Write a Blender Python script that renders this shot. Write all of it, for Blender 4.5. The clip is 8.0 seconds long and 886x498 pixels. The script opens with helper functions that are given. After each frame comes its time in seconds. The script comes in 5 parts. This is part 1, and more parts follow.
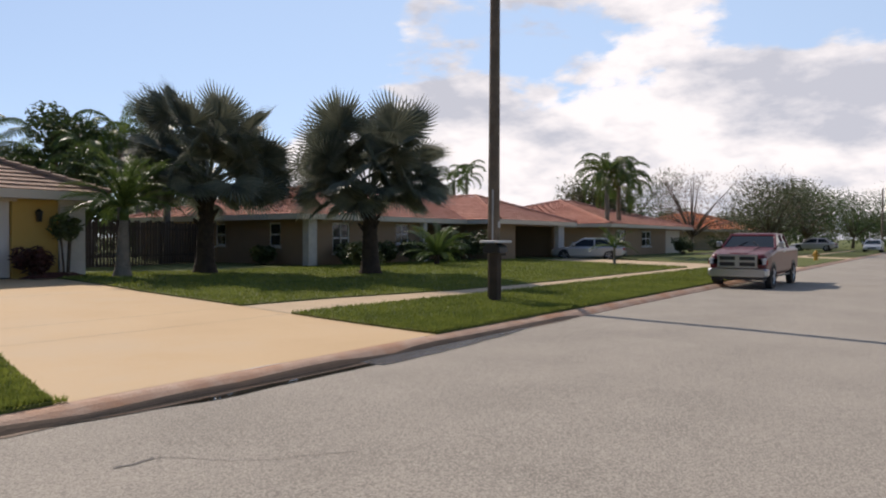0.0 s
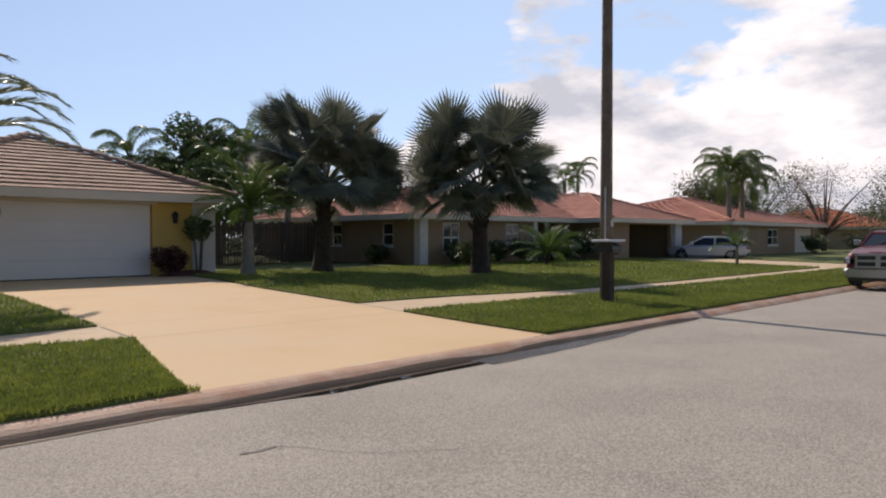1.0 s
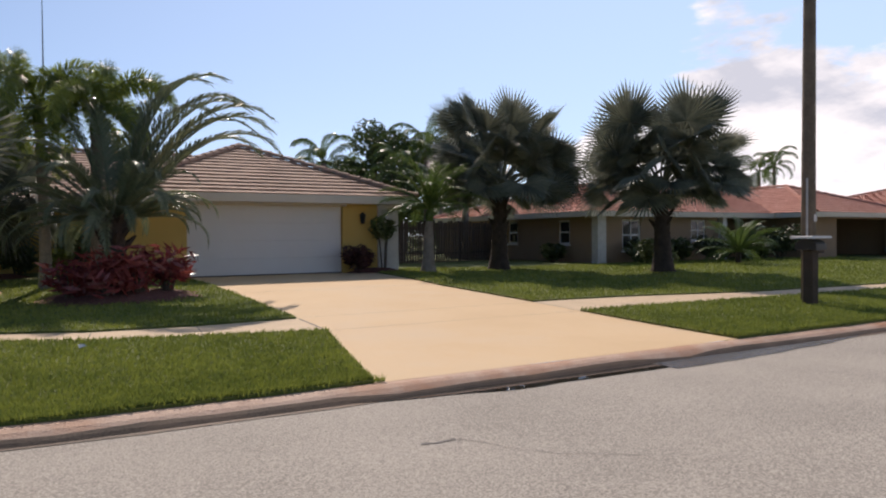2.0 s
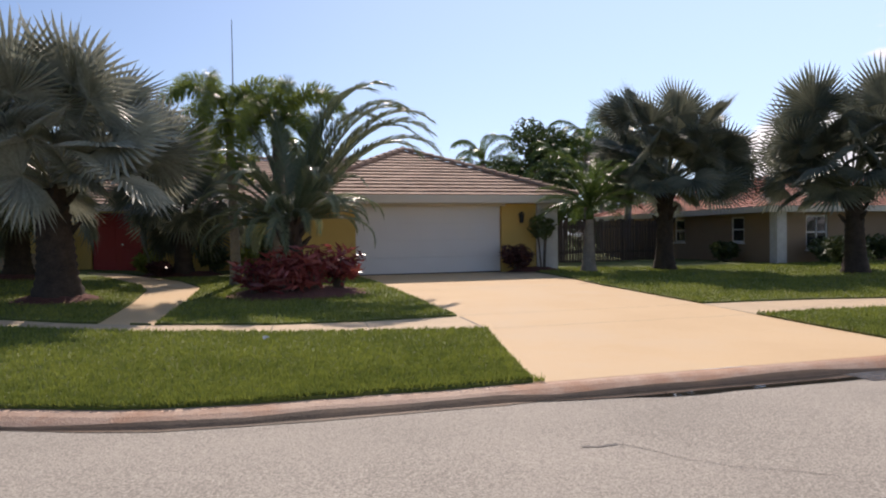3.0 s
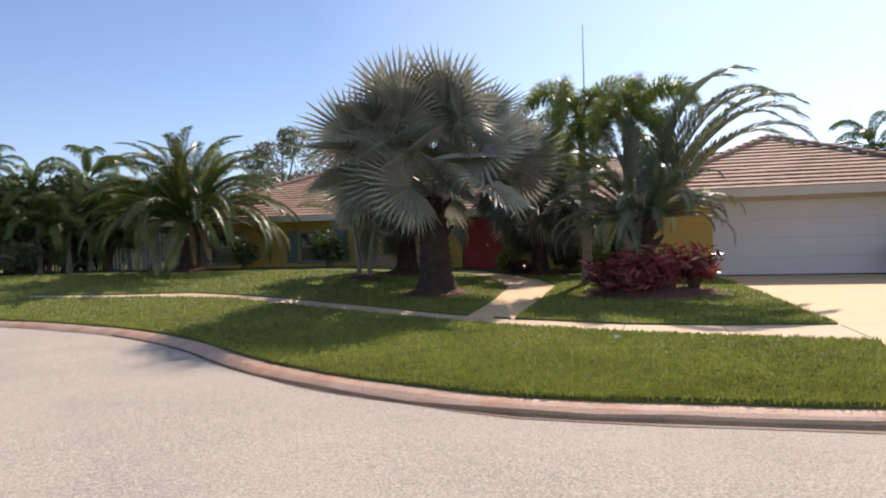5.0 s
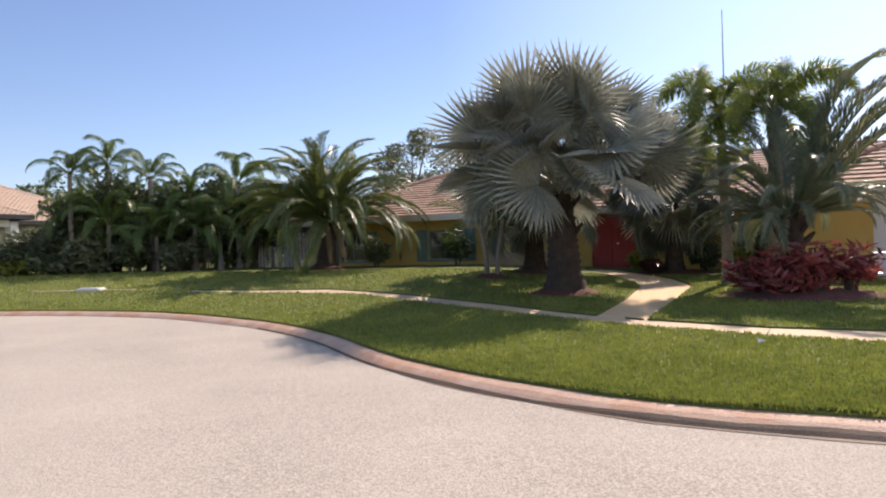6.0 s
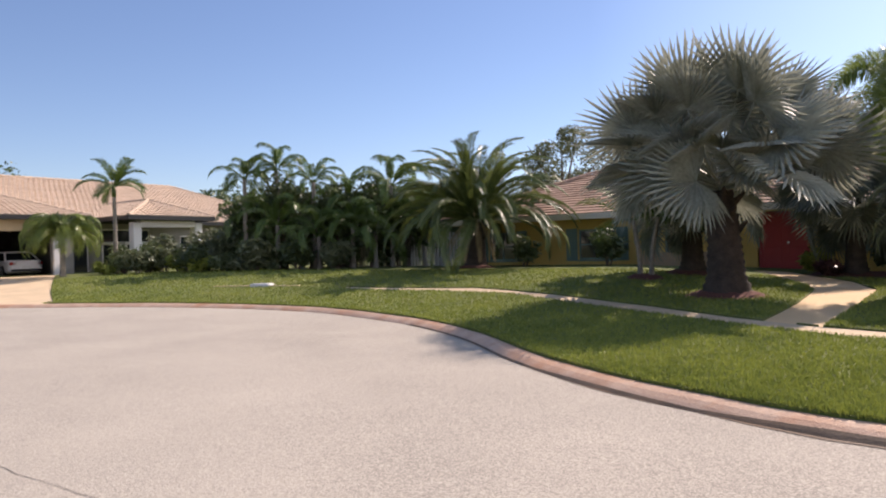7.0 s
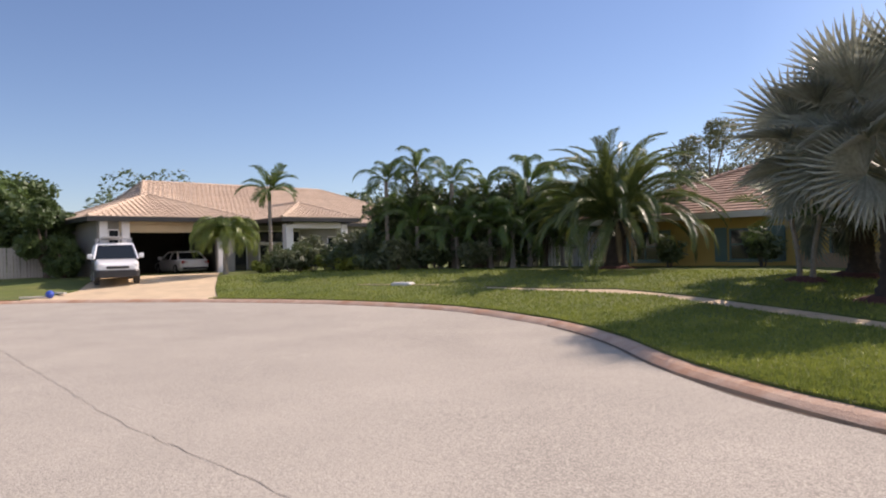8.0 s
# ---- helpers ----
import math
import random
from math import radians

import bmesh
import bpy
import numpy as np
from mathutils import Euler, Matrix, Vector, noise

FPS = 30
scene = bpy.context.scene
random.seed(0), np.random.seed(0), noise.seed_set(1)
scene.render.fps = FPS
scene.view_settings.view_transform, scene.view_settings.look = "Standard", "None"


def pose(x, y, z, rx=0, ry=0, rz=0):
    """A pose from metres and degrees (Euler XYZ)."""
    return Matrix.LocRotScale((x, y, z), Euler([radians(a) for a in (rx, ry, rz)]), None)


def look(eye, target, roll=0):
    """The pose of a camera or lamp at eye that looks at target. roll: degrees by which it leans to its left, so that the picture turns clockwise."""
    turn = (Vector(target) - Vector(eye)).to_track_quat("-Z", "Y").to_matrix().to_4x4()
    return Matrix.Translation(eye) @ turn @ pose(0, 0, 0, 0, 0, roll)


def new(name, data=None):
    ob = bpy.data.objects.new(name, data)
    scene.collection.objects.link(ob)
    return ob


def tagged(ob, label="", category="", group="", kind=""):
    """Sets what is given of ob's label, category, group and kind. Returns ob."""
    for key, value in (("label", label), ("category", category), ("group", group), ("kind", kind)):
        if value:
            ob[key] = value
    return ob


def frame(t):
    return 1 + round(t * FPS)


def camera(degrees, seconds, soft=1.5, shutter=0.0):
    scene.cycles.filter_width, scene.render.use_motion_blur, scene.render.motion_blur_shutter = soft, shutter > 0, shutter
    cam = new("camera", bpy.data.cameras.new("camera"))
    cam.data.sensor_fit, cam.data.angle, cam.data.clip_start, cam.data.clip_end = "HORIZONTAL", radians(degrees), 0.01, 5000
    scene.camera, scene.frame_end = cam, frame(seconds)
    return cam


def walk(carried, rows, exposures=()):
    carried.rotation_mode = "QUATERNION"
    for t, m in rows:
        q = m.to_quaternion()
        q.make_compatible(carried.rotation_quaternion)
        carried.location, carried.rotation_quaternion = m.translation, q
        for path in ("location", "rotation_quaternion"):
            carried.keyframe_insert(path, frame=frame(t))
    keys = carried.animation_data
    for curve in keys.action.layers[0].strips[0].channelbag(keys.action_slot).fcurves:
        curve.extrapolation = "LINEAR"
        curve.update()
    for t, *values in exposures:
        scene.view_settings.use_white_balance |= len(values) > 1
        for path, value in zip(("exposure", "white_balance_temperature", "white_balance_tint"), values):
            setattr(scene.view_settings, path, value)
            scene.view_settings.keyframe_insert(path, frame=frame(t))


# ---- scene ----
# ================= camera and its turn =================
EYE = (0.0, 0.0, 1.6)
cam = camera(66.07, 8.0, soft=2.1)
TURN = [
    (0.0, -53.17, -0.90, -0.16), (0.5, -49.69, -0.93, -0.10), (1.0, -43.95, -0.97, 0.04),
    (1.5, -36.83, -1.05, 0.20), (2.0, -29.22, -1.06, 0.42), (3.5, -8.84, -0.90, 0.99),
    (4.0, -0.75, -0.78, 1.18), (4.5, 6.84, -0.60, 1.40), (6.0, 23.69, -0.28, 1.65),
    (6.5, 29.80, -0.14, 1.63), (7.0, 36.16, 0.00, 1.56), (7.5, 42.05, 0.16, 1.58),
    (8.0, 47.64, 0.31, 1.49)]
walk(cam, [(t, pose(*EYE, 90 + p, r, y)) for t, y, p, r in TURN],
     [(0.0, -0.18, 6700, 17), (1.5, -0.09, 6750, 19), (2.5, 0.08, 6700, 20), (3.5, 0.26, 6750, 21), (4.5, 0.49, 6850, 22), (6.0, 0.78, 6950, 24), (8.0, 0.55, 6850, 24)])

# ================= world, sun =================
SUN = Vector((0.22, 1.10, 1.0)).normalized()
elev = math.asin(SUN.z)
world = bpy.data.worlds.new("world")
scene.world = world
world.use_nodes = True
wn, wl = world.node_tree.nodes, world.node_tree.links
wn.clear()


def wnode(kind, **kw):
    n = wn.new(kind)
    for k, v in kw.items():
        n.inputs[k].default_value = v
    return n


def wmath(op, a, b=None, c=None):
    n = wn.new("ShaderNodeMath")
    n.operation = op
    for i, v in enumerate((a, b, c)):
        if v is None:
            continue
        if isinstance(v, (int, float)):
            n.inputs[i].default_value = v
        else:
            wl.new(v, n.inputs[i])
    return n.outputs[0]


sky = wn.new("ShaderNodeTexSky")
sky.sky_type = "NISHITA"
sky.sun_disc = False
sky.sun_elevation = elev
sky.sun_rotation = math.atan2(SUN.x, SUN.y)
sky.air_density, sky.dust_density, sky.ozone_density = 1.0, 0.2, 5.0
geo = wn.new("ShaderNodeTexCoord")
sep = wn.new("ShaderNodeSeparateXYZ")
wl.new(geo.outputs["Generated"], sep.inputs[0])
dx, dy, dz = sep.outputs
# cumulus bank low over the street's far end: a layer seen from below, thinning out towards the open sky
den = wmath("ADD", wmath("MAXIMUM", dz, 0.0), 0.42)
px, py = wmath("DIVIDE", dx, den), wmath("DIVIDE", dy, den)
comb = wn.new("ShaderNodeCombineXYZ")
wl.new(px, comb.inputs[0]), wl.new(py, comb.inputs[1])
wl.new(wmath("MULTIPLY", dz, 2.6), comb.inputs[2])
n1 = wnode("ShaderNodeTexNoise", Scale=2.3, Detail=12.0, Roughness=0.56, Distortion=0.15)
n2 = wnode("ShaderNodeTexNoise", Scale=2.9, Detail=9.0, Roughness=0.58)
off = wn.new("ShaderNodeVectorMath")
off.operation = "ADD"
off.inputs[1].default_value = (3.1, 7.7, 1.3)
wl.new(comb.outputs[0], off.inputs[0])
wl.new(off.outputs[0], n1.inputs["Vector"])
wl.new(comb.outputs[0], n2.inputs["Vector"])
# cover grows towards the east and towards the horizon there
east = wmath("MINIMUM", wmath("MAXIMUM", wmath("MULTIPLY_ADD", dx, 2.0, -1.41), -0.24), 0.065)
low = wmath("MULTIPLY", wmath("MAXIMUM", wmath("SUBTRACT", 0.24, dz), 0.0), wmath("MINIMUM", wmath("MAXIMUM", wmath("MULTIPLY_ADD", dx, 3.0, -0.35), 0.0), 1.7))
cover = wmath("ADD", east, low)
cl = wmath("ADD", n1.outputs["Fac"], cover)
ramp = wn.new("ShaderNodeMapRange")
ramp.interpolation_type = "SMOOTHSTEP"
ramp.inputs["From Min"].default_value, ramp.inputs["From Max"].default_value = 0.525, 0.60
wl.new(cl, ramp.inputs["Value"])
shade = wn.new("ShaderNodeMapRange")
shade.inputs["From Min"].default_value, shade.inputs["From Max"].default_value = 0.42, 0.60
shade.inputs["To Min"].default_value, shade.inputs["To Max"].default_value = 1.0, 0.0
wl.new(n2.outputs["Fac"], shade.inputs["Value"])
ccol = wn.new("ShaderNodeMix")
ccol.data_type = "RGBA"
ccol.inputs["A"].default_value = (0.56, 0.60, 0.67, 1)
ccol.inputs["B"].default_value = (1.0, 0.99, 0.98, 1)
wl.new(shade.outputs[0], ccol.inputs["Factor"])
bg_sky, bg_cloud = wnode("ShaderNodeBackground", Strength=0.089), wnode("ShaderNodeBackground", Strength=1.15)
wl.new(sky.outputs[0], bg_sky.inputs["Color"])
wl.new(ccol.outputs["Result"], bg_cloud.inputs["Color"])
# a thin bright veil spreads from the cumulus towards the sun
veil = wmath("MULTIPLY", wmath("MINIMUM", wmath("MAXIMUM", wmath("MULTIPLY_ADD", dx, 0.55, wmath("MULTIPLY", dy, 0.24)), 0.0), 0.6), 0.92)
bg_veil = wnode("ShaderNodeBackground", Strength=1.6)
bg_veil.inputs["Color"].default_value = (0.56, 0.76, 1.0, 1)
mixv = wn.new("ShaderNodeMixShader")
wl.new(veil, mixv.inputs[0])
wl.new(bg_sky.outputs[0], mixv.inputs[1]), wl.new(bg_veil.outputs[0], mixv.inputs[2])
mixw = wn.new("ShaderNodeMixShader")
wl.new(ramp.outputs[0], mixw.inputs[0])
wl.new(mixv.outputs[0], mixw.inputs[1]), wl.new(bg_cloud.outputs[0], mixw.inputs[2])
wout = wn.new("ShaderNodeOutputWorld")
wl.new(mixw.outputs[0], wout.inputs["Surface"])

sun = new("sun", bpy.data.lights.new("sun", "SUN"))
sun.data.energy, sun.data.angle, sun.data.color = 4.3, radians(0.53), (1.0, 0.92, 0.79)
sun.matrix_world = look(SUN * 50, (0, 0, 0))

# ================= materials =================


def material(name, base, dark=None, rough=0.8, scale=6.0, fine=60.0, amount=0.5, bump=0.2, metal=0.0, leaf=0.0,
             island=0.0, coat=0.0, stain=None, stain_scale=0.6, spec=0.5, coarse=1.0, stain_amount=1.0, chips=0.0):
    """Surface with colour variation at two scales and fine relief, in metres."""
    m = bpy.data.materials.new(name)
    m.use_nodes = True
    nt = m.node_tree
    N, L = nt.nodes, nt.links
    b = N["Principled BSDF"]
    b.inputs["Roughness"].default_value, b.inputs["Metallic"].default_value = rough, metal
    b.inputs["Specular IOR Level"].default_value = spec
    b.inputs["Coat Weight"].default_value = coat
    dark = dark or tuple(c * 0.7 for c in base)
    tc = N.new("ShaderNodeTexCoord")
    a = N.new("ShaderNodeTexNoise")
    a.inputs["Scale"].default_value, a.inputs["Detail"].default_value = scale, 4
    f = N.new("ShaderNodeTexNoise")
    f.inputs["Scale"].default_value, f.inputs["Detail"].default_value = fine, 3
    for n in (a, f):
        L.new(tc.outputs["Object"], n.inputs["Vector"])
    w = N.new("ShaderNodeMath")
    w.operation = "MULTIPLY_ADD"
    w.inputs[1].default_value, w.inputs[2].default_value = coarse, 0.5 - coarse / 2
    L.new(a.outputs["Fac"], w.inputs[0])
    s = N.new("ShaderNodeMath")
    s.operation = "ADD"
    L.new(w.outputs[0], s.inputs[0]), L.new(f.outputs["Fac"], s.inputs[1])
    mr = N.new("ShaderNodeMapRange")
    mr.inputs["From Min"].default_value, mr.inputs["From Max"].default_value = 0.72, 1.28
    mr.inputs["To Min"].default_value, mr.inputs["To Max"].default_value = 0.5 - amount / 2, 0.5 + amount / 2
    L.new(s.outputs[0], mr.inputs["Value"])
    fac = mr.outputs[0]
    if chips:
        # single stones of the aggregate, each with its own tone
        vo = N.new("ShaderNodeTexVoronoi")
        vo.inputs["Scale"].default_value = 88
        L.new(tc.outputs["Object"], vo.inputs["Vector"])
        sc = N.new("ShaderNodeSeparateColor")
        L.new(vo.outputs["Color"], sc.inputs[0])
        ch = N.new("ShaderNodeMath")
        ch.operation = "MULTIPLY_ADD"
        ch.inputs[1].default_value, ch.inputs[2].default_value = chips, -chips / 2
        L.new(sc.outputs[0], ch.inputs[0])
        c2 = N.new("ShaderNodeMath")
        c2.operation = "ADD"
        c2.use_clamp = True
        L.new(ch.outputs[0], c2.inputs[0]), L.new(fac, c2.inputs[1])
        fac = c2.outputs[0]
    if island:
        g = N.new("ShaderNodeNewGeometry")
        oi = N.new("ShaderNodeObjectInfo")
        r = N.new("ShaderNodeMath")
        r.operation = "ADD"
        L.new(g.outputs["Random Per Island"], r.inputs[0]), L.new(oi.outputs["Random"], r.inputs[1])
        q = N.new("ShaderNodeMath")
        q.operation = "MULTIPLY_ADD"
        L.new(r.outputs[0], q.inputs[0])
        q.inputs[1].default_value, q.inputs[2].default_value = island, -island
        q2 = N.new("ShaderNodeMath")
        q2.operation = "ADD"
        q2.use_clamp = True
        L.new(q.outputs[0], q2.inputs[0]), L.new(fac, q2.inputs[1])
        fac = q2.outputs[0]
    mx = N.new("ShaderNodeMix")
    mx.data_type = "RGBA"
    mx.inputs["A"].default_value, mx.inputs["B"].default_value = (*dark, 1), (*base, 1)
    L.new(fac, mx.inputs["Factor"])
    col = mx.outputs["Result"]
    if stain:
        st = N.new("ShaderNodeTexNoise")
        st.inputs["Scale"].default_value, st.inputs["Detail"].default_value = stain_scale, 6
        st.inputs["Roughness"].default_value = 0.65
        L.new(tc.outputs["Object"], st.inputs["Vector"])
        sr = N.new("ShaderNodeMapRange")
        sr.inputs["From Min"].default_value, sr.inputs["From Max"].default_value = 0.48, 0.68
        sr.inputs["To Max"].default_value = stain_amount
        L.new(st.outputs["Fac"], sr.inputs["Value"])
        sm = N.new("ShaderNodeMix")
        sm.data_type = "RGBA"
        L.new(sr.outputs[0], sm.inputs["Factor"])
        L.new(col, sm.inputs["A"])
        sm.inputs["B"].default_value = (*stain, 1)
        col = sm.outputs["Result"]
    L.new(col, b.inputs["Base Color"])
    if bump:
        bp = N.new("ShaderNodeBump")
        bp.inputs["Strength"].default_value, bp.inputs["Distance"].default_value = bump, 0.02
        L.new(f.outputs["Fac"], bp.inputs["Height"])
        L.new(bp.outputs[0], b.inputs["Normal"])
    if leaf:
        t = N.new("ShaderNodeBsdfTranslucent")
        L.new(col, t.inputs["Color"])
        ms = N.new("ShaderNodeMixShader")
        ms.inputs[0].default_value = leaf
        L.new(b.outputs[0], ms.inputs[1]), L.new(t.outputs[0], ms.inputs[2])
        L.new(ms.outputs[0], N["Material Output"].inputs["Surface"])
    return m


def glass_material(name, tint):
    m = material(name, tint, rough=0.05, amount=0.2, bump=0.0)
    m.node_tree.nodes["Principled BSDF"].inputs["IOR"].default_value = 1.5
    return m


M = dict(
    asphalt=material("asphalt", (0.44, 0.396, 0.332), (0.225, 0.203, 0.172), 0.92, 0.7, 60, 1.5, 0.25, stain=(0.40, 0.36, 0.30), stain_scale=0.14, coarse=0.3, spec=0.3, stain_amount=0.5, chips=1.0),
    tar=material("tar", (0.15, 0.135, 0.12), rough=0.8),
    kerb=material("kerb_concrete", (0.60, 0.42, 0.30), (0.44, 0.27, 0.18), 0.75, 3, 50, 0.9, 0.4, stain=(0.46, 0.21, 0.10), stain_scale=0.8),
    gutter=material("wet_gutter", (0.17, 0.125, 0.09), (0.09, 0.066, 0.048), 0.6, 2, 40, 0.9, 0.2, stain=(0.20, 0.135, 0.09), stain_scale=0.9, spec=0.1),
    concrete=material("walk_concrete", (0.63, 0.475, 0.30), (0.49, 0.37, 0.235), 0.85, 1.5, 70, 0.8, 0.3, stain=(0.46, 0.35, 0.23), stain_scale=0.8),
    drive=material("drive_concrete", (0.66, 0.475, 0.27), (0.58, 0.40, 0.215), 0.85, 0.7, 60, 0.8, 0.3, stain=(0.60, 0.445, 0.275), stain_scale=0.35),
    lawn=material("lawn_soil", (0.125, 0.15, 0.027), (0.07, 0.095, 0.016), 0.95, 1.2, 45, 0.9, 0.9, stain=(0.145, 0.15, 0.036), stain_scale=0.45),
    blade=material("grass_blade", (0.29, 0.325, 0.06), (0.125, 0.165, 0.03), 0.6, 0.7, 6, 0.95, 0.0, leaf=0.35, island=0.5),
    mulch=material("mulch", (0.16, 0.055, 0.04), (0.07, 0.025, 0.02), 0.95, 12, 60, 0.9, 0.9),
    yellow=material("yellow_stucco", (0.62, 0.42, 0.13), (0.53, 0.35, 0.10), 0.9, 1.5, 80, 0.6, 0.4),
    white=material("white_paint", (0.74, 0.72, 0.70), (0.66, 0.64, 0.62), 0.6, 1.2, 60, 0.5, 0.1),
    fascia=material("cream_fascia", (0.66, 0.60, 0.50), (0.56, 0.50, 0.42), 0.6, 2, 60, 0.5, 0.1),
    stone=material("white_stone", (0.68, 0.66, 0.63), (0.50, 0.48, 0.46), 0.9, 5, 40, 0.8, 0.5),
    tan=material("tan_stucco", (0.36, 0.25, 0.16), (0.29, 0.20, 0.13), 0.9, 1.2, 80, 0.6, 0.4),
    cream=material("cream_stucco", (0.50, 0.40, 0.26), (0.42, 0.33, 0.21), 0.9, 1.2, 80, 0.6, 0.4),
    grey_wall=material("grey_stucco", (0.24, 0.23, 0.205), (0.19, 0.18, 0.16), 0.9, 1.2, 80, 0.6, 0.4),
    tile_brown=material("brown_roof_tile", (0.46, 0.29, 0.20), (0.28, 0.17, 0.115), 0.85, 2.5, 50, 0.8, 0.4, island=0.35),
    tile_red=material("red_roof_tile", (0.60, 0.30, 0.22), (0.44, 0.19, 0.135), 0.85, 2.5, 50, 0.8, 0.4, island=0.3),
    tile_tan=material("tan_roof_tile", (0.60, 0.455, 0.335), (0.45, 0.335, 0.245), 0.85, 2.0, 50, 0.8, 0.4, island=0.3),
    orange=material("orange_roof_tile", (0.62, 0.22, 0.09), (0.48, 0.15, 0.06), 0.85, 2.0, 50, 0.8, 0.3, island=0.3),
    red_door=material("red_door_paint", (0.38, 0.02, 0.025), (0.28, 0.012, 0.015), 0.45, 2, 60, 0.4, 0.05),
    shutter=material("teal_shutter_paint", (0.14, 0.22, 0.19), (0.10, 0.16, 0.14), 0.6, 3, 60, 0.4, 0.1),
    glass=glass_material("window_glass", (0.02, 0.025, 0.03)),
    black=material("black_paint", (0.02, 0.02, 0.02), rough=0.5),
    # near-black colour standing in for the shade inside rooms and garage
    dark=material("interior_shade_dark", (0.05, 0.045, 0.04), rough=0.9),
    pole=material("weathered_pole_wood", (0.22, 0.17, 0.13), (0.11, 0.085, 0.065), 0.9, 3, 30, 0.9, 0.5),
    fence_dark=material("dark_fence_wood", (0.09, 0.06, 0.045), (0.05, 0.035, 0.025), 0.9, 3, 40, 0.8, 0.4, island=0.3),
    fence_grey=material("grey_fence_wood", (0.50, 0.465, 0.42), (0.36, 0.335, 0.30), 0.9, 3, 40, 0.8, 0.4, island=0.3),
    silver_leaf=material("silver_palm_leaf", (0.44, 0.45, 0.37), (0.21, 0.225, 0.18), 0.46, 1.5, 12, 0.6, 0.0, spec=0.22, leaf=0.26, island=0.35),
    dim_leaf=material("grey_green_palm_leaf", (0.25, 0.265, 0.20), (0.115, 0.132, 0.10), 0.48, 1.5, 12, 0.6, 0.0, spec=0.3, leaf=0.28, island=0.35),
    green_leaf=material("green_palm_leaf", (0.15, 0.22, 0.05), (0.06, 0.10, 0.025), 0.42, 1.5, 12, 0.6, 0.0, leaf=0.35, island=0.4),
    fox_leaf=material("foxtail_palm_leaf", (0.29, 0.35, 0.08), (0.11, 0.155, 0.04), 0.36, 1.5, 12, 0.6, 0.0, leaf=0.45, island=0.4),
    date_leaf=material("date_palm_leaf", (0.165, 0.195, 0.055), (0.075, 0.105, 0.03), 0.40, 1.5, 12, 0.6, 0.0, leaf=0.3, island=0.4),
    dead_leaf=material("dry_palm_leaf", (0.42, 0.32, 0.17), (0.25, 0.18, 0.09), 0.7, 1.5, 12, 0.6, 0.0, leaf=0.2, island=0.3),
    tri_leaf=material("blue_green_palm_leaf", (0.24, 0.275, 0.165), (0.11, 0.14, 0.08), 0.32, 1.5, 12, 0.6, 0.0, spec=0.35, leaf=0.34, island=0.4),
    tree_leaf=material("tree_leaf", (0.11, 0.16, 0.05), (0.045, 0.075, 0.022), 0.5, 1, 8, 0.6, 0.0, leaf=0.25, island=0.5),
    olive_leaf=material("olive_tree_leaf", (0.17, 0.19, 0.10), (0.09, 0.105, 0.05), 0.55, 1, 8, 0.6, 0.0, leaf=0.25, island=0.5),
    bare=material("bare_twig", (0.34, 0.26, 0.22), (0.22, 0.165, 0.14), 0.9, 4, 30, 0.8, 0.2),
    red_leaf=material("crimson_shrub_leaf", (0.55, 0.15, 0.12), (0.15, 0.03, 0.035), 0.24, 2, 12, 0.6, 0.0, leaf=0.35, island=0.5),
    lime_leaf=material("lime_shrub_leaf", (0.28, 0.30, 0.05), (0.13, 0.17, 0.03), 0.5, 2, 12, 0.6, 0.0, leaf=0.3, island=0.5),
    shrub_leaf=material("dark_shrub_leaf", (0.12, 0.15, 0.055), (0.05, 0.07, 0.025), 0.5, 2, 12, 0.6, 0.0, leaf=0.2, island=0.5),
    maroon_leaf=material("maroon_shrub_leaf", (0.10, 0.035, 0.03), (0.05, 0.018, 0.018), 0.5, 2, 12, 0.6, 0.0, leaf=0.2, island=0.5),
    boots=material("palm_leaf_bases", (0.08, 0.056, 0.042), (0.025, 0.018, 0.014), 0.95, 5, 30, 0.9, 0.6),
    trunk=material("palm_trunk", (0.30, 0.26, 0.21), (0.16, 0.135, 0.11), 0.9, 5, 30, 0.9, 0.5),
    bark=material("tree_bark", (0.16, 0.12, 0.09), (0.08, 0.06, 0.045), 0.95, 5, 30, 0.9, 0.6),
    truck_red=material("dark_red_car_paint", (0.13, 0.006, 0.012), (0.10, 0.005, 0.009), 0.35, 2, 30, 0.3, 0.0, coat=0.2, spec=0.5),
    car_silver=material("silver_car_paint", (0.50, 0.51, 0.53), (0.46, 0.47, 0.49), 0.35, 2, 30, 0.3, 0.0, metal=0.5, coat=1.0),
    car_white=material("white_car_paint", (0.80, 0.80, 0.80), (0.76, 0.76, 0.76), 0.3, 2, 30, 0.3, 0.0, coat=1.0),
    chrome=material("chrome", (0.55, 0.56, 0.58), (0.5, 0.5, 0.52), 0.28, 2, 30, 0.2, 0.0, metal=0.9),
    plastic=material("black_plastic", (0.03, 0.03, 0.032), rough=0.5, bump=0.05),
    rubber=material("tyre_rubber", (0.025, 0.025, 0.025), rough=0.85),
    lens=material("lamp_lens", (0.75, 0.74, 0.72), (0.66, 0.66, 0.65), 0.3, bump=0.0),
    lens_red=material("red_lamp_lens", (0.45, 0.03, 0.02), rough=0.2, bump=0.0),
    iron=material("galvanised_metal", (0.45, 0.45, 0.46), (0.35, 0.35, 0.36), 0.4, metal=0.8),
    blue=material("blue_plastic", (0.03, 0.08, 0.45), rough=0.35),
    litter=material("white_paper", (0.75, 0.75, 0.72), rough=0.8),
)

# ================= mesh helpers =================


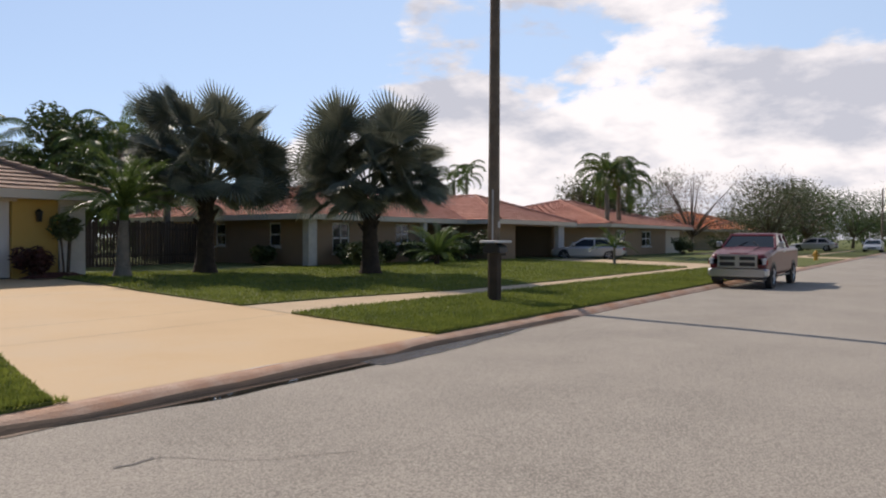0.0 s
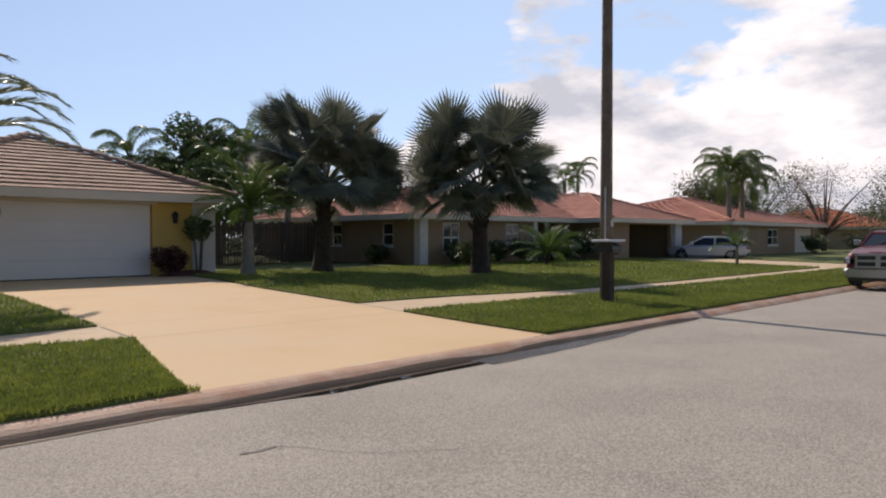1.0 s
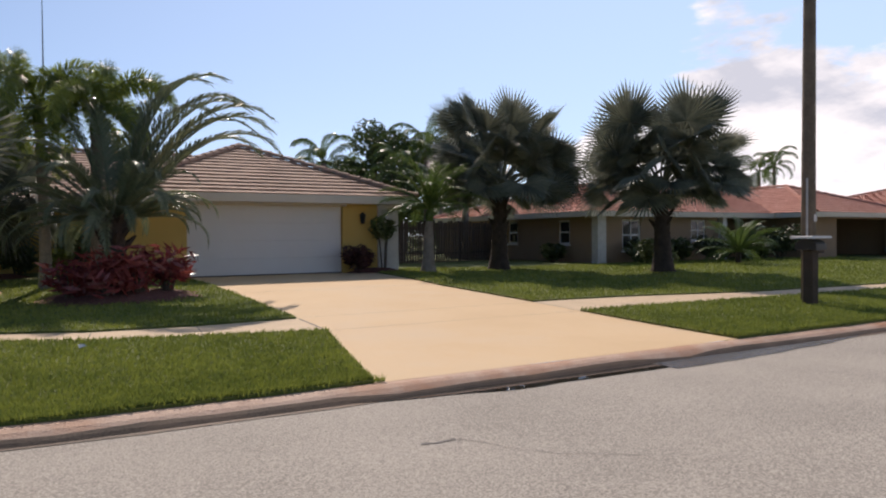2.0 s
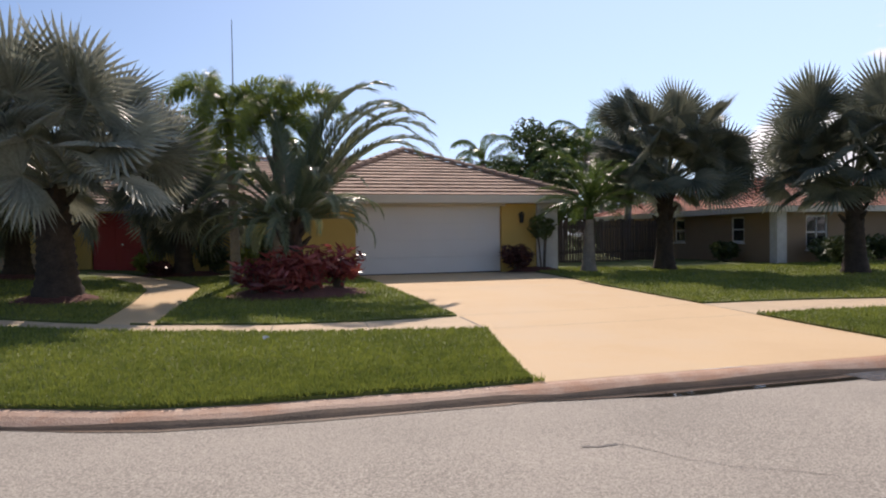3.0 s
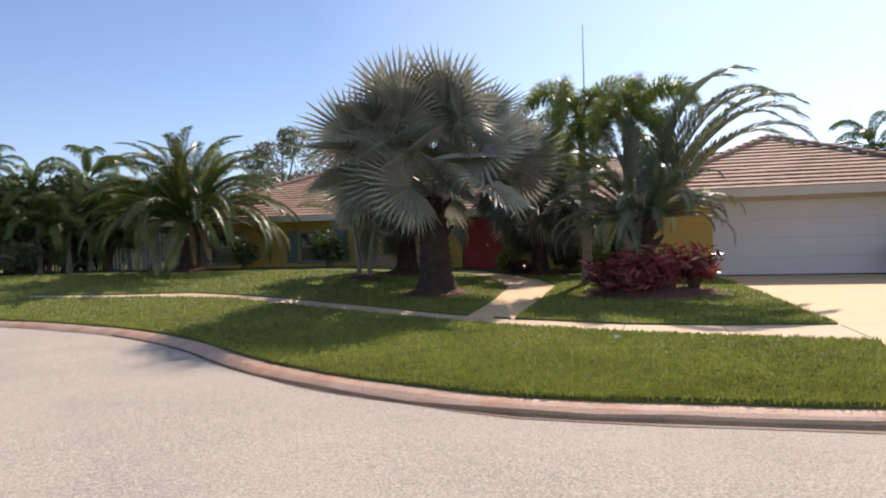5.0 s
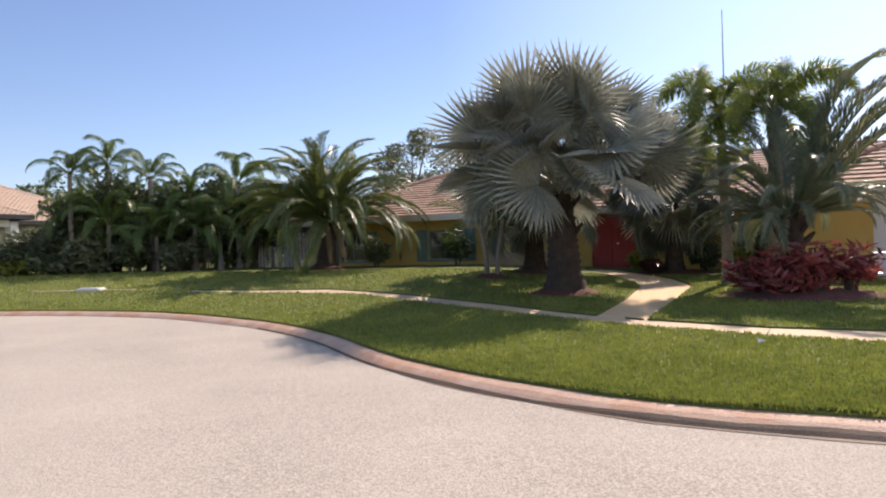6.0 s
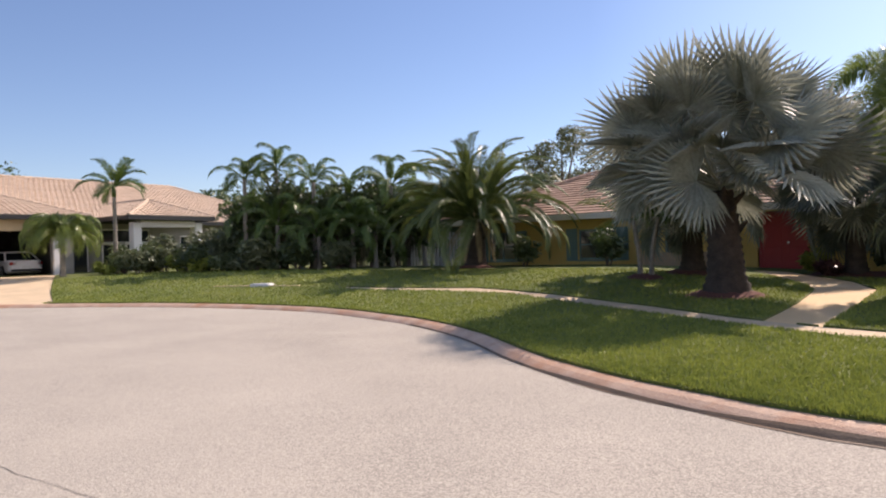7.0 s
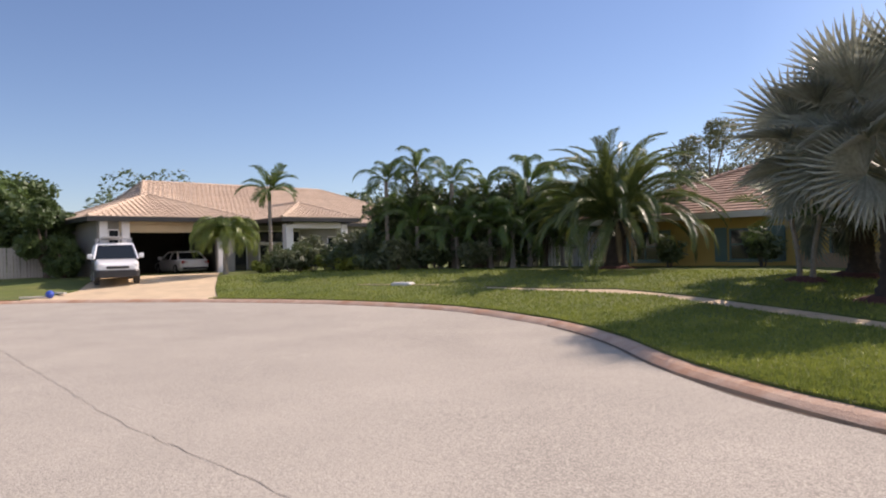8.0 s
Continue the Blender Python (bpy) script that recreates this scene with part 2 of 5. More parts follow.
class Mesh:
    """Collects vertices and faces of one part."""

    def __init__(self):
        self.v, self.f = [], []

    def add(self, verts, faces):
        k = len(self.v)
        self.v.extend(verts)
        self.f.extend([tuple(i + k for i in q) for q in faces])
        return self

    def box(self, x0, x1, y0, y1, z0, z1, b=0.0):
        """A box with its vertical and top edges cut off by b."""
        if b <= 0:
            return self.add([(x, y, z) for z in (z0, z1) for x, y in ((x0, y0), (x1, y0), (x1, y1), (x0, y1))],
                            [(3, 2, 1, 0), (4, 5, 6, 7), (0, 1, 5, 4), (1, 2, 6, 5), (2, 3, 7, 6), (3, 0, 4, 7)])
        ring = lambda z, i: [(x0 + i + b, y0 + i, z), (x1 - i - b, y0 + i, z), (x1 - i, y0 + i + b, z), (x1 - i, y1 - i - b, z),
                             (x1 - i - b, y1 - i, z), (x0 + i + b, y1 - i, z), (x0 + i, y1 - i - b, z), (x0 + i, y0 + i + b, z)]
        return self.loft([ring(z0, 0), ring(z1 - b, 0), ring(z1, b)])

    def loft(self, rings, caps=True):
        n = len(rings[0])
        v = [p for r in rings for p in r]
        f = [(i * n + j, i * n + (j + 1) % n, (i + 1) * n + (j + 1) % n, (i + 1) * n + j) for i in range(len(rings) - 1) for j in range(n)]
        if caps:
            f += [tuple(range(n - 1, -1, -1)), tuple(range((len(rings) - 1) * n, len(rings) * n))]
        return self.add(v, f)

    def tube(self, pts, radii, n=8, caps=True):
        rings = []
        for i, p in enumerate(pts):
            p = Vector(p)
            d = (Vector(pts[min(i + 1, len(pts) - 1)]) - Vector(pts[max(i - 1, 0)])).normalized()
            a = d.orthogonal().normalized() if abs(d.z) < 0.98 else Vector((1, 0, 0))
            a = (a - d * a.dot(d)).normalized()
            c = d.cross(a)
            rings.append([tuple(p + (a * math.cos(6.28319 * k / n) + c * math.sin(6.28319 * k / n)) * radii[i]) for k in range(n)])
        return self.loft(rings, caps)

    def data(self, name, mat, smooth=False):
        me = bpy.data.meshes.new(name)
        me.from_pydata(self.v, [], self.f)
        me.materials.append(mat)
        if smooth:
            me.polygons.foreach_set("use_smooth", [True] * len(me.polygons))
        me.update()
        return me


def part(name, mesh, mat, parent=None, label="", smooth=False):
    """Links a Mesh (or ready mesh data) as one object, under its thing if given."""
    ob = new(name, mesh.data(name, mat, smooth) if isinstance(mesh, Mesh) else mesh)
    ob.parent = parent
    return tagged(ob, label)


def thing(name, x, y, z, turn, label, category, group="", kind=""):
    e = new(name)
    e.matrix_world = pose(x, y, z, 0, 0, turn)
    e.empty_display_size = 0.2
    return tagged(e, label, category, group, kind)


def smooth01(t):
    t = np.clip(t, 0, 1)
    return t * t * (3 - 2 * t)


# ================= ground, road, kerb =================
KERB_KEYS = [(160, 6.35), (60, 6.35), (30, 6.35), (12, 6.35), (4, 6.33), (0.6, 6.34), (-0.7, 6.42), (-1.8, 6.78), (-2.7, 7.15), (-3.5, 7.6), (-4.7, 8.42),
             (-6.4, 9.85), (-8.0, 10.9), (-9.9, 11.8), (-13.8, 12.85), (-18.9, 12.5), (-24, 10.75), (-28.5, 8.2), (-32.6, 4.8),
             (-34.5, 0), (-33, -7), (-27, -13), (-18, -16), (-9, -14), (-3, -9.2), (1, -5.9), (6, -5.0), (20, -5.0), (60, -5.0), (160, -5.0)]


def catmull(keys, step=0.5):
    out = []
    P = [Vector(k) for k in keys]
    for i in range(len(P) - 1):
        a, b = P[max(i - 1, 0)], P[min(i + 2, len(P) - 1)]
        p, q = P[i], P[i + 1]
        d = (q - p).length
        ta = (q - a) * (d / max((q - a).length, 1e-6))
        tb = (b - p) * (d / max((b - p).length, 1e-6))
        n = max(2, min(24, int(d / step)))
        for k in range(n):
            t = k / n
            h = 2 * t ** 3 - 3 * t ** 2
            out.append((h + 1) * p + (t ** 3 - 2 * t ** 2 + t) * ta - h * q + (t ** 3 - t ** 2) * tb)
    return out + [P[-1]]


KERB = catmull(KERB_KEYS)
KARR = np.array([tuple(p) for p in KERB])


def kerb_distance(x, y):
    """Distance from the kerb's back edge."""
    a, b = KARR[:-1], KARR[1:]
    d = b - a
    p = np.array((x, y))
    t = np.clip(((p - a) * d).sum(1) / np.maximum((d * d).sum(1), 1e-9), 0, 1)
    return float(np.sqrt((((a + d * t[:, None]) - p) ** 2).sum(1).min()))


def ground_z(x, y):
    """Height of the lawns, which rise from the kerb towards the houses."""
    d = kerb_distance(x, y)
    left = float(smooth01((-x - 1) / 9))
    right = float(smooth01((x - 9) / 6))
    amp = 0.31 + 0.31 * left - 0.10 * right
    run = 14.0 - 4.0 * left
    return 0.12 + amp * float(smooth01(d / run)) + 0.006 * min(d, 4)


def inside(poly, x, y):
    c = False
    n = len(poly)
    for i in range(n):
        (x0, y0), (x1, y1) = poly[i], poly[i - 1]
        if (y0 > y) != (y1 > y) and x < (x1 - x0) * (y - y0) / (y1 - y0) + x0:
            c = not c
    return c


def offset_line(line, d):
    out = []
    for i, p in enumerate(line):
        t = (line[min(i + 1, len(line) - 1)] - line[max(i - 1, 0)]).normalized()
        out.append(p + Vector((t.y, -t.x)) * d)
    return out
from mathutils.geometry import delaunay_2d_cdt

DRIVE = [(2.70, 6.2), (3.45, 9.75), (3.42, 11.2), (3.3, 15), (3.05, 20.78), (8.75, 20.78), (8.35, 15), (8.45, 11.35), (8.4, 9.8), (8.3, 6.2)]
WALK_W = [(3.45, 9.75), (1.7, 10.05), (0.25, 10.4), (-1.6, 11.2), (-3.7, 12.5), (-6.2, 14.0), (-9.3, 15.7), (-12, 16.35), (-16.5, 16.6), (-16.5, 17.0), (-11.2, 16.95),
          (-7.6, 15.5), (-4.9, 14.1), (-2.9, 12.75), (-1.6, 12.0), (0.35, 11.2), (1.8, 11.1), (3.42, 11.2)]
WALK_E = [(8.4, 9.8), (8.45, 11.35), (11, 11.25), (14.8, 10.75), (20, 10.5), (60, 10.5), (100, 10.5), (100, 9.65), (60, 9.65), (20, 9.6), (12, 9.75)]
PATH_FRONT = [(-2.45, 12.48), (-1.5, 11.95), (-1.3, 15), (-1.15, 18.2), (-1.9, 20.8), (-4.1, 24.7), (-5.3, 24.7), (-2.75, 19.3), (-2.42, 18.0), (-2.35, 15.2)]
DRIVE_GG = [(-24.0, 10.3), (-24.5, 10.9), (-28.3, 12.5), (-38.6, 17.4), (-38.6, 10.6), (-33.6, 8.4), (-31.7, 5.9), (-31.0, 5.4)]
DRIVE_H2 = [(33.2, 6.2), (34.2, 9.8), (34.2, 11.3), (34, 19.3), (39.5, 19.3), (39.8, 11.3), (39.8, 9.8), (40.8, 6.2)]
DRIVE_H3 = [(58, 6.2), (58.5, 9.8), (58.5, 11.3), (58.5, 18), (63, 18), (63, 11.3), (63, 9.8), (63.6, 6.2)]
ROADPOLY = [(p.x, p.y) for p in KERB]

AREAS = [("driveway", DRIVE, "drive", "cream-tinted concrete driveway leading to a double garage"),
         ("front_path", PATH_FRONT, "drive", "cream concrete front path crossing a lawn"),
         ("driveway", DRIVE_GG, "concrete", "pale concrete driveway sloping up to an open garage"),
         ("driveway", DRIVE_H2, "concrete", "pale concrete driveway beside a small palm"),
         ("driveway", DRIVE_H3, "concrete", "distant pale concrete driveway"),
         ("pavement", WALK_W, "concrete", "narrow worn concrete footpath curving through the grass"),
         ("pavement", WALK_E, "concrete", "straight pale concrete footpath between strips of lawn")]


def in_any(x, y):
    for i, a in enumerate(AREAS):
        if inside(a[1], x, y):
            return i
    return -1


def dense(poly, step=0.6):
    out = []
    for i, p in enumerate(poly):
        a, b = Vector(p), Vector(poly[(i + 1) % len(poly)])
        n = max(1, min(80, int((b - a).length / step)))
        out += [a.lerp(b, k / n) for k in range(n)]
    return out


def build_ground():
    pts, edges = [], []

    def line(ps, closed):
        k = len(pts)
        pts.extend(Vector((p[0], p[1])) for p in ps)
        edges.extend((k + i, k + i + 1) for i in range(len(ps) - 1))
        if closed:
            edges.append((k + len(ps) - 1, k))

    line(KERB, False)
    for a in AREAS:
        line(dense(a[1]), True)
    rnd = random.Random(4)
    for x in np.arange(-45, 45, 0.7):
        for y in np.arange(5, 32, 0.7):
            if not inside(ROADPOLY, x, y):
                pts.append(Vector((x + rnd.uniform(-.15, .15), y + rnd.uniform(-.15, .15))))
    for x in np.arange(-90, 160.1, 6):
        for y in np.arange(-60, 90.1, 6):
            if (x < -45 or x > 45 or y < 4 or y > 32) and not inside(ROADPOLY, x, y):
                pts.append(Vector((x, y)))
    line([Vector((160, 6.35)), Vector((160, 300)), Vector((-300, 300)), Vector((-300, -300)), Vector((160, -300)), Vector((160, -5.0))], False)
    far = [(-1800, -1800), (1800, -1800), (1800, 1800), (-1800, 1800)]
    pts.extend(Vector(p) for p in far)
    vs, _, fs, *_ = delaunay_2d_cdt(pts, edges, [], 0, 1e-4)
    zs = [ground_z(v.x, v.y) if abs(v.x) < 400 and abs(v.y) < 400 else 0.4 for v in vs]
    sets = {}
    for f in fs:
        c = sum((vs[i] for i in f), Vector((0, 0))) / len(f)
        if inside(ROADPOLY, c.x, c.y):
            continue
        sets.setdefault(in_any(c.x, c.y), []).append(f)
    return vs, zs, sets


GV, GZ, GSETS = build_ground()


def sheet(faces, lift, skirt=0.0):
    used = sorted({i for f in faces for i in f})
    idx = {v: k for k, v in enumerate(used)}
    m = Mesh()
    m.add([(GV[i].x, GV[i].y, GZ[i] + lift) for i in used], [tuple(idx[i] for i in f) for f in faces])
    if skirt:
        # the turf's cut edge, a hand's width down
        count = {}
        for f in faces:
            for a, b in zip(f, f[1:] + f[:1]):
                count[(min(a, b), max(a, b))] = count.get((min(a, b), max(a, b)), 0) + 1
        for (a, b), n in count.items():
            if n == 1 and abs(GV[a].x) < 200 and abs(GV[a].y) < 200:
                m.add([(GV[k].x, GV[k].y, GZ[k] + z) for k, z in ((a, lift), (b, lift), (b, lift - skirt), (a, lift - skirt))], [(0, 1, 2, 3)])
    return m


ground = tagged(part("ground", sheet([tuple(f) for f in GSETS[-1]], 0.035, 0.09), M["lawn"]), "mown green lawn on rising ground", "lawn", kind="structure")
for i, (nm, poly, mt, lab) in enumerate(AREAS):
    if i in GSETS:
        tagged(part(nm, sheet(GSETS[i], 0.004), M[mt]), lab, "paving", kind="structure")

# road
rm = Mesh()
rp = offset_line(KERB, -0.295)
rp_pts = [Vector((p.x, p.y)) for p in rp]
ed = [(i, (i + 1) % len(rp_pts)) for i in range(len(rp_pts))]
grid = [Vector((x, y)) for x in np.arange(-33, 60, 1.5) for y in np.arange(-15, 13, 1.5)
        if inside([(p.x, p.y) for p in rp], x, y) and min((Vector((x, y)) - p).length for p in rp_pts) > 0.6]
vs, _, fs, *_ = delaunay_2d_cdt(rp_pts + grid, ed, [], 1, 1e-4)


def road_z(x, y):
    return 0.012 + 0.035 * float(smooth01((kerb_distance(x, y) - 0.295) / 4))


rm.add([(v.x, v.y, road_z(v.x, v.y)) for v in vs], [tuple(f) for f in fs])
tagged(part("road", rm, M["asphalt"], smooth=True), "worn sun-bleached grey asphalt street and turning circle", "road", kind="structure")

# kerb with gutter pan, in cast lengths
near_kerb = [i for i, p in enumerate(KERB) if p.x < 70 and p.y > -4]
profile = [(0.03, -0.05), (0.03, 0.118), (-0.02, 0.124), (-0.09, 0.118), (-0.155, 0.098), (-0.22, 0.065), (-0.27, 0.034), (-0.30, 0.009)]
kerb_ob = tagged(new("kerb"), "rust-stained rolled concrete kerb along the street", "kerb", kind="structure")
dist, start, segs = 0.0, 0, []
LINES = [offset_line(KERB, o) for o, _ in profile]
for i in range(1, len(KERB)):
    dist += (KERB[i] - KERB[i - 1]).length
    if dist > 3.0 or i == len(KERB) - 1:
        segs.append((start, i))
        start, dist = i, 0.0
for a, b in segs:
    m = Mesh()
    rings = []
    for i in range(a, b + 1):
        g = 0.006 if i in (a, b) else 0
        rings.append([(LINES[k][i].x, LINES[k][i].y, z - g) for k, (o, z) in enumerate(profile)])
    n = len(profile)
    m.add([p for r in rings for p in r], [(i * n + j, (i + 1) * n + j, (i + 1) * n + j + 1, i * n + j + 1) for i in range(len(rings) - 1) for j in range(n - 1)])
    part("kerb_stone", m, M["kerb"], kerb_ob)
# damp, rust-brown film over the foot of the kerb and the first hand's width of asphalt
def wetness(p):
    k = smooth01((p.x + 6) / 8) * smooth01((13.5 - p.x) / 2)
    return float(k) if p.y > 0 else 0.0


film_lines = [offset_line(KERB, o) for o in (-.205, -.25, -.296)]
outer = offset_line(KERB, -0.40)
gm, ids = Mesh(), [i for i, p in enumerate(KERB) if -9 < p.x < 13.4 and p.y > 0]
for i in ids:
    k = wetness(KERB[i]) * (0.55 + 0.9 * noise.noise((KERB[i].x * 0.8, 0, 5)))
    k = min(1, max(.04, k))
    c, d = film_lines[2][i], film_lines[2][i].lerp(outer[i], k)
    u = 1 - min(1, .3 + k)
    b, a = film_lines[1][i].lerp(c, u), film_lines[0][i].lerp(c, u)
    gm.add([(a.x, a.y, .077 - .059 * u), (b.x, b.y, .051 - .033 * u), (c.x, c.y, .018), (d.x, d.y, .018)], [])
gm.f = [(4 * q + w, 4 * q + w + 1, 4 * q + w + 5, 4 * q + w + 4) for q in range(len(ids) - 1) for w in range(3)]
tagged(part("gutter", gm, M["gutter"]), "damp brown-stained gutter along the kerb", "gutter", kind="structure")

# standing water: a still dark stretch and a wind-rippled one
M["water"] = material("puddle_water", (0.03, 0.025, 0.02), rough=0.03, bump=0.0)
M["ripple"] = material("rippled_water", (0.10, 0.09, 0.08), rough=0.16, scale=20, fine=22, bump=1.0, spec=1.0)
for x0, x1, w0, mt, lab in ((2.3, 6.3, .30, "water", "still dark puddle lying along the kerb"), (6.32, 10.8, .40, "ripple", "wind-rippled puddle at the driveway's corner")):
    wm, n = Mesh(), 40
    up, lo = [], []
    for k in range(n):
        x = x0 + (x1 - x0) * k / (n - 1)
        w = (1 - ((x - x0) / (x1 - x0)) ** 2.2) if mt == "ripple" else min(1, (x - x0) / 1.6)
        up.append((x, 6.062, .0205))
        lo.append((x, 6.055 - w * (w0 + .07 * noise.noise((x * 1.3, 0, 3))), .0205))
    wm.add(up + lo, [(i, n + i, n + 1 + i, i + 1) for i in range(n - 1)])
    tagged(part("water", wm, M[mt]), lab, "puddle", kind="structure")


def tar_line(name, pts, width):
    m = Mesh()
    r = random.Random(len(pts) + int(pts[0][0]))
    P = catmull(pts, 0.25)
    L_ = []
    for i, p in enumerate(P):
        t = (P[min(i + 1, len(P) - 1)] - P[max(i - 1, 0)]).normalized()
        n = Vector((t.y, -t.x)) * width * r.uniform(0.3, 0.7)
        j = Vector((t.y, -t.x)) * r.uniform(-.02, .02)
        L_ += [(*(p + n + j), road_z(p.x, p.y) + .005), (*(p - n + j), road_z(p.x, p.y) + .005)]
    m.add(L_, [(2 * i, 2 * i + 1, 2 * i + 3, 2 * i + 2) for i in range(len(P) - 1)])
    return tagged(part(name, m, M["tar"]), "thin dark tar-filled crack in the asphalt", "crack", kind="structure")


tar_line("crack", [(-14.5, 2.35), (-10, 2.2), (-7, 2.1), (-4.66, 2.19), (-2.5, 2.2)], 0.006)
tar_line("crack", [(2.36, 4.58), (2.46, 4.54), (2.56, 4.56), (2.64, 4.55)], 0.035)
tar_line("crack", [(2.6, 4.6), (2.8, 4.32), (2.91, 4.07), (3.1, 3.86), (3.6, 3.5)], 0.007)

# joints in the concrete
def joint(x0, y0, x1, y1, w=0.012):
    a, b = Vector((x0, y0)), Vector((x1, y1))
    n = Vector(((b - a).y, -(b - a).x)).normalized() * w
    k = max(1, int((b - a).length / 0.5))
    m = Mesh()
    P = [a.lerp(b, i / k) for i in range(k + 1)]
    m.add([(*(p + s * n), ground_z(p.x, p.y) + .0065) for p in P for s in (-1, 1)], [(2 * i, 2 * i + 1, 2 * i + 3, 2 * i + 2) for i in range(k)])
    return tagged(part("joint", m, M["tar"]), "dark joint between concrete slabs", "joint", kind="structure")


joint(3.47, 9.85, 3.45, 11.15, .02), joint(8.42, 9.85, 8.45, 11.3, .012), joint(3.5, 11.25, 8.4, 11.3, .006), joint(3.5, 9.8, 8.35, 9.82, .006), joint(3.3, 15.4, 8.3, 15.5, .006)
for k in range(12):
    joint(10.0 + 1.6 * k, 9.82, 10.0 + 1.6 * k, 10.45, .008)
for x, y, x2, y2 in ((1.75, 10.1, 1.8, 11.05), (0.28, 10.45, .35, 11.15), (-1.6, 11.25, -1.6, 11.95), (-3.55, 12.45, -3.2, 12.95), (-5.0, 13.3, -4.7, 13.85)):
    joint(x, y, x2, y2, .008)

# ================= houses =================


CAPS = {}


def wall_piece(m, ax, at, a0, a1, z0, z1, th, holes=()):
    """A wall along axis ax ('x' or 'y') with openings (b0, b1, c0, c1) cut through it."""
    cuts = sorted({a0, a1, *[h[0] for h in holes], *[h[1] for h in holes]})
    for p, q in zip(cuts, cuts[1:]):
        hs = [h for h in holes if h[0] <= p + 1e-6 and h[1] >= q - 1e-6]
        zz = [(z0, z1)] if not hs else [(z0, hs[0][2]), (hs[0][3], z1)]
        for u, w in zz:
            if w - u > 0.01:
                if ax == "x":
                    m.box(p, q, at, at + th, u, w)
                else:
                    m.box(at, at + th, p, q, u, w)


def roof_face(house, roof, e0, e1, r1, r0, mat, course=0.34, tile=0.32, wave=0.025):
    """One roof slope in courses of tiles; e0-e1 is the eave, r0-r1 the ridge above it."""
    e0, e1, r0, r1 = (Vector(p) for p in (e0, e1, r0, r1))
    up = ((r0 + r1) / 2 - (e0 + e1) / 2)
    nrm = (e1 - e0).cross(up).normalized()
    along = (e1 - e0).normalized()
    up -= along * up.dot(along)
    n = max(2, round(up.length / course))
    rnd = random.Random(int(abs(e0.x * 13 + e0.y * 7)))
    for i in range(n):
        t0, t1 = i / n, min(1.0, (i + 1.18) / n)
        a0, a1 = e0.lerp(r0, t0), e1.lerp(r1, t0)
        w = (a1 - a0).length
        if w < 0.25:
            continue
        b0, b1 = e0.lerp(r0, t1), e1.lerp(r1, t1)
        k = max(1, round(w / tile))
        m = Mesh()
        for j in range(k):
            u0, u1 = (j + 0.006) / k, (j + 0.994) / k
            c = rnd.uniform(0, 0.012)
            lo = [a0.lerp(a1, u) for u in (u0, (u0 + u1) / 2, u1)]
            hi = [b0.lerp(b1, u) for u in (u0, (u0 + u1) / 2, u1)]
            f = [p + nrm * (0.055 + c + (wave if q == 1 else 0)) for q, p in enumerate(lo)]
            h = [p + nrm * (0.012 + (wave if q == 1 else 0)) for q, p in enumerate(hi)]
            d = [p + nrm * 0.004 for p in lo]
            m.add([tuple(p) for p in f + h + d], [(0, 1, 4, 3), (1, 2, 5, 4), (6, 7, 1, 0), (7, 8, 2, 1), (6, 0, 3), (8, 5, 2)])
        part("tile_course", m, mat, roof)


def hip_caps(roof, a, b, mat):
    """A row of half-round cap tiles from a to b, each an object on one mesh."""
    a, b = Vector(a), Vector(b)
    n = max(2, round((b - a).length / 0.42))
    step = (b - a) / n
    if mat.name not in CAPS:
        ring = lambda x, r, l: [(x, r * math.cos(t), l + r * math.sin(t)) for t in (0, .8, 1.57, 2.34, 3.14)]
        CAPS[mat.name] = Mesh().add(ring(0, .13, .05) + ring(.46, .11, .03), [(k, 5 + k, 6 + k, k + 1) for k in range(4)] + [(0, 1, 2, 3, 4)]).data("cap_tile", mat)
    turn = step.to_track_quat("X", "Z").to_matrix().to_4x4()
    for i in range(n):
        c = new("cap_tile", CAPS[mat.name])
        c.parent = roof
        c.matrix_local = Matrix.Translation(a + step * i) @ turn


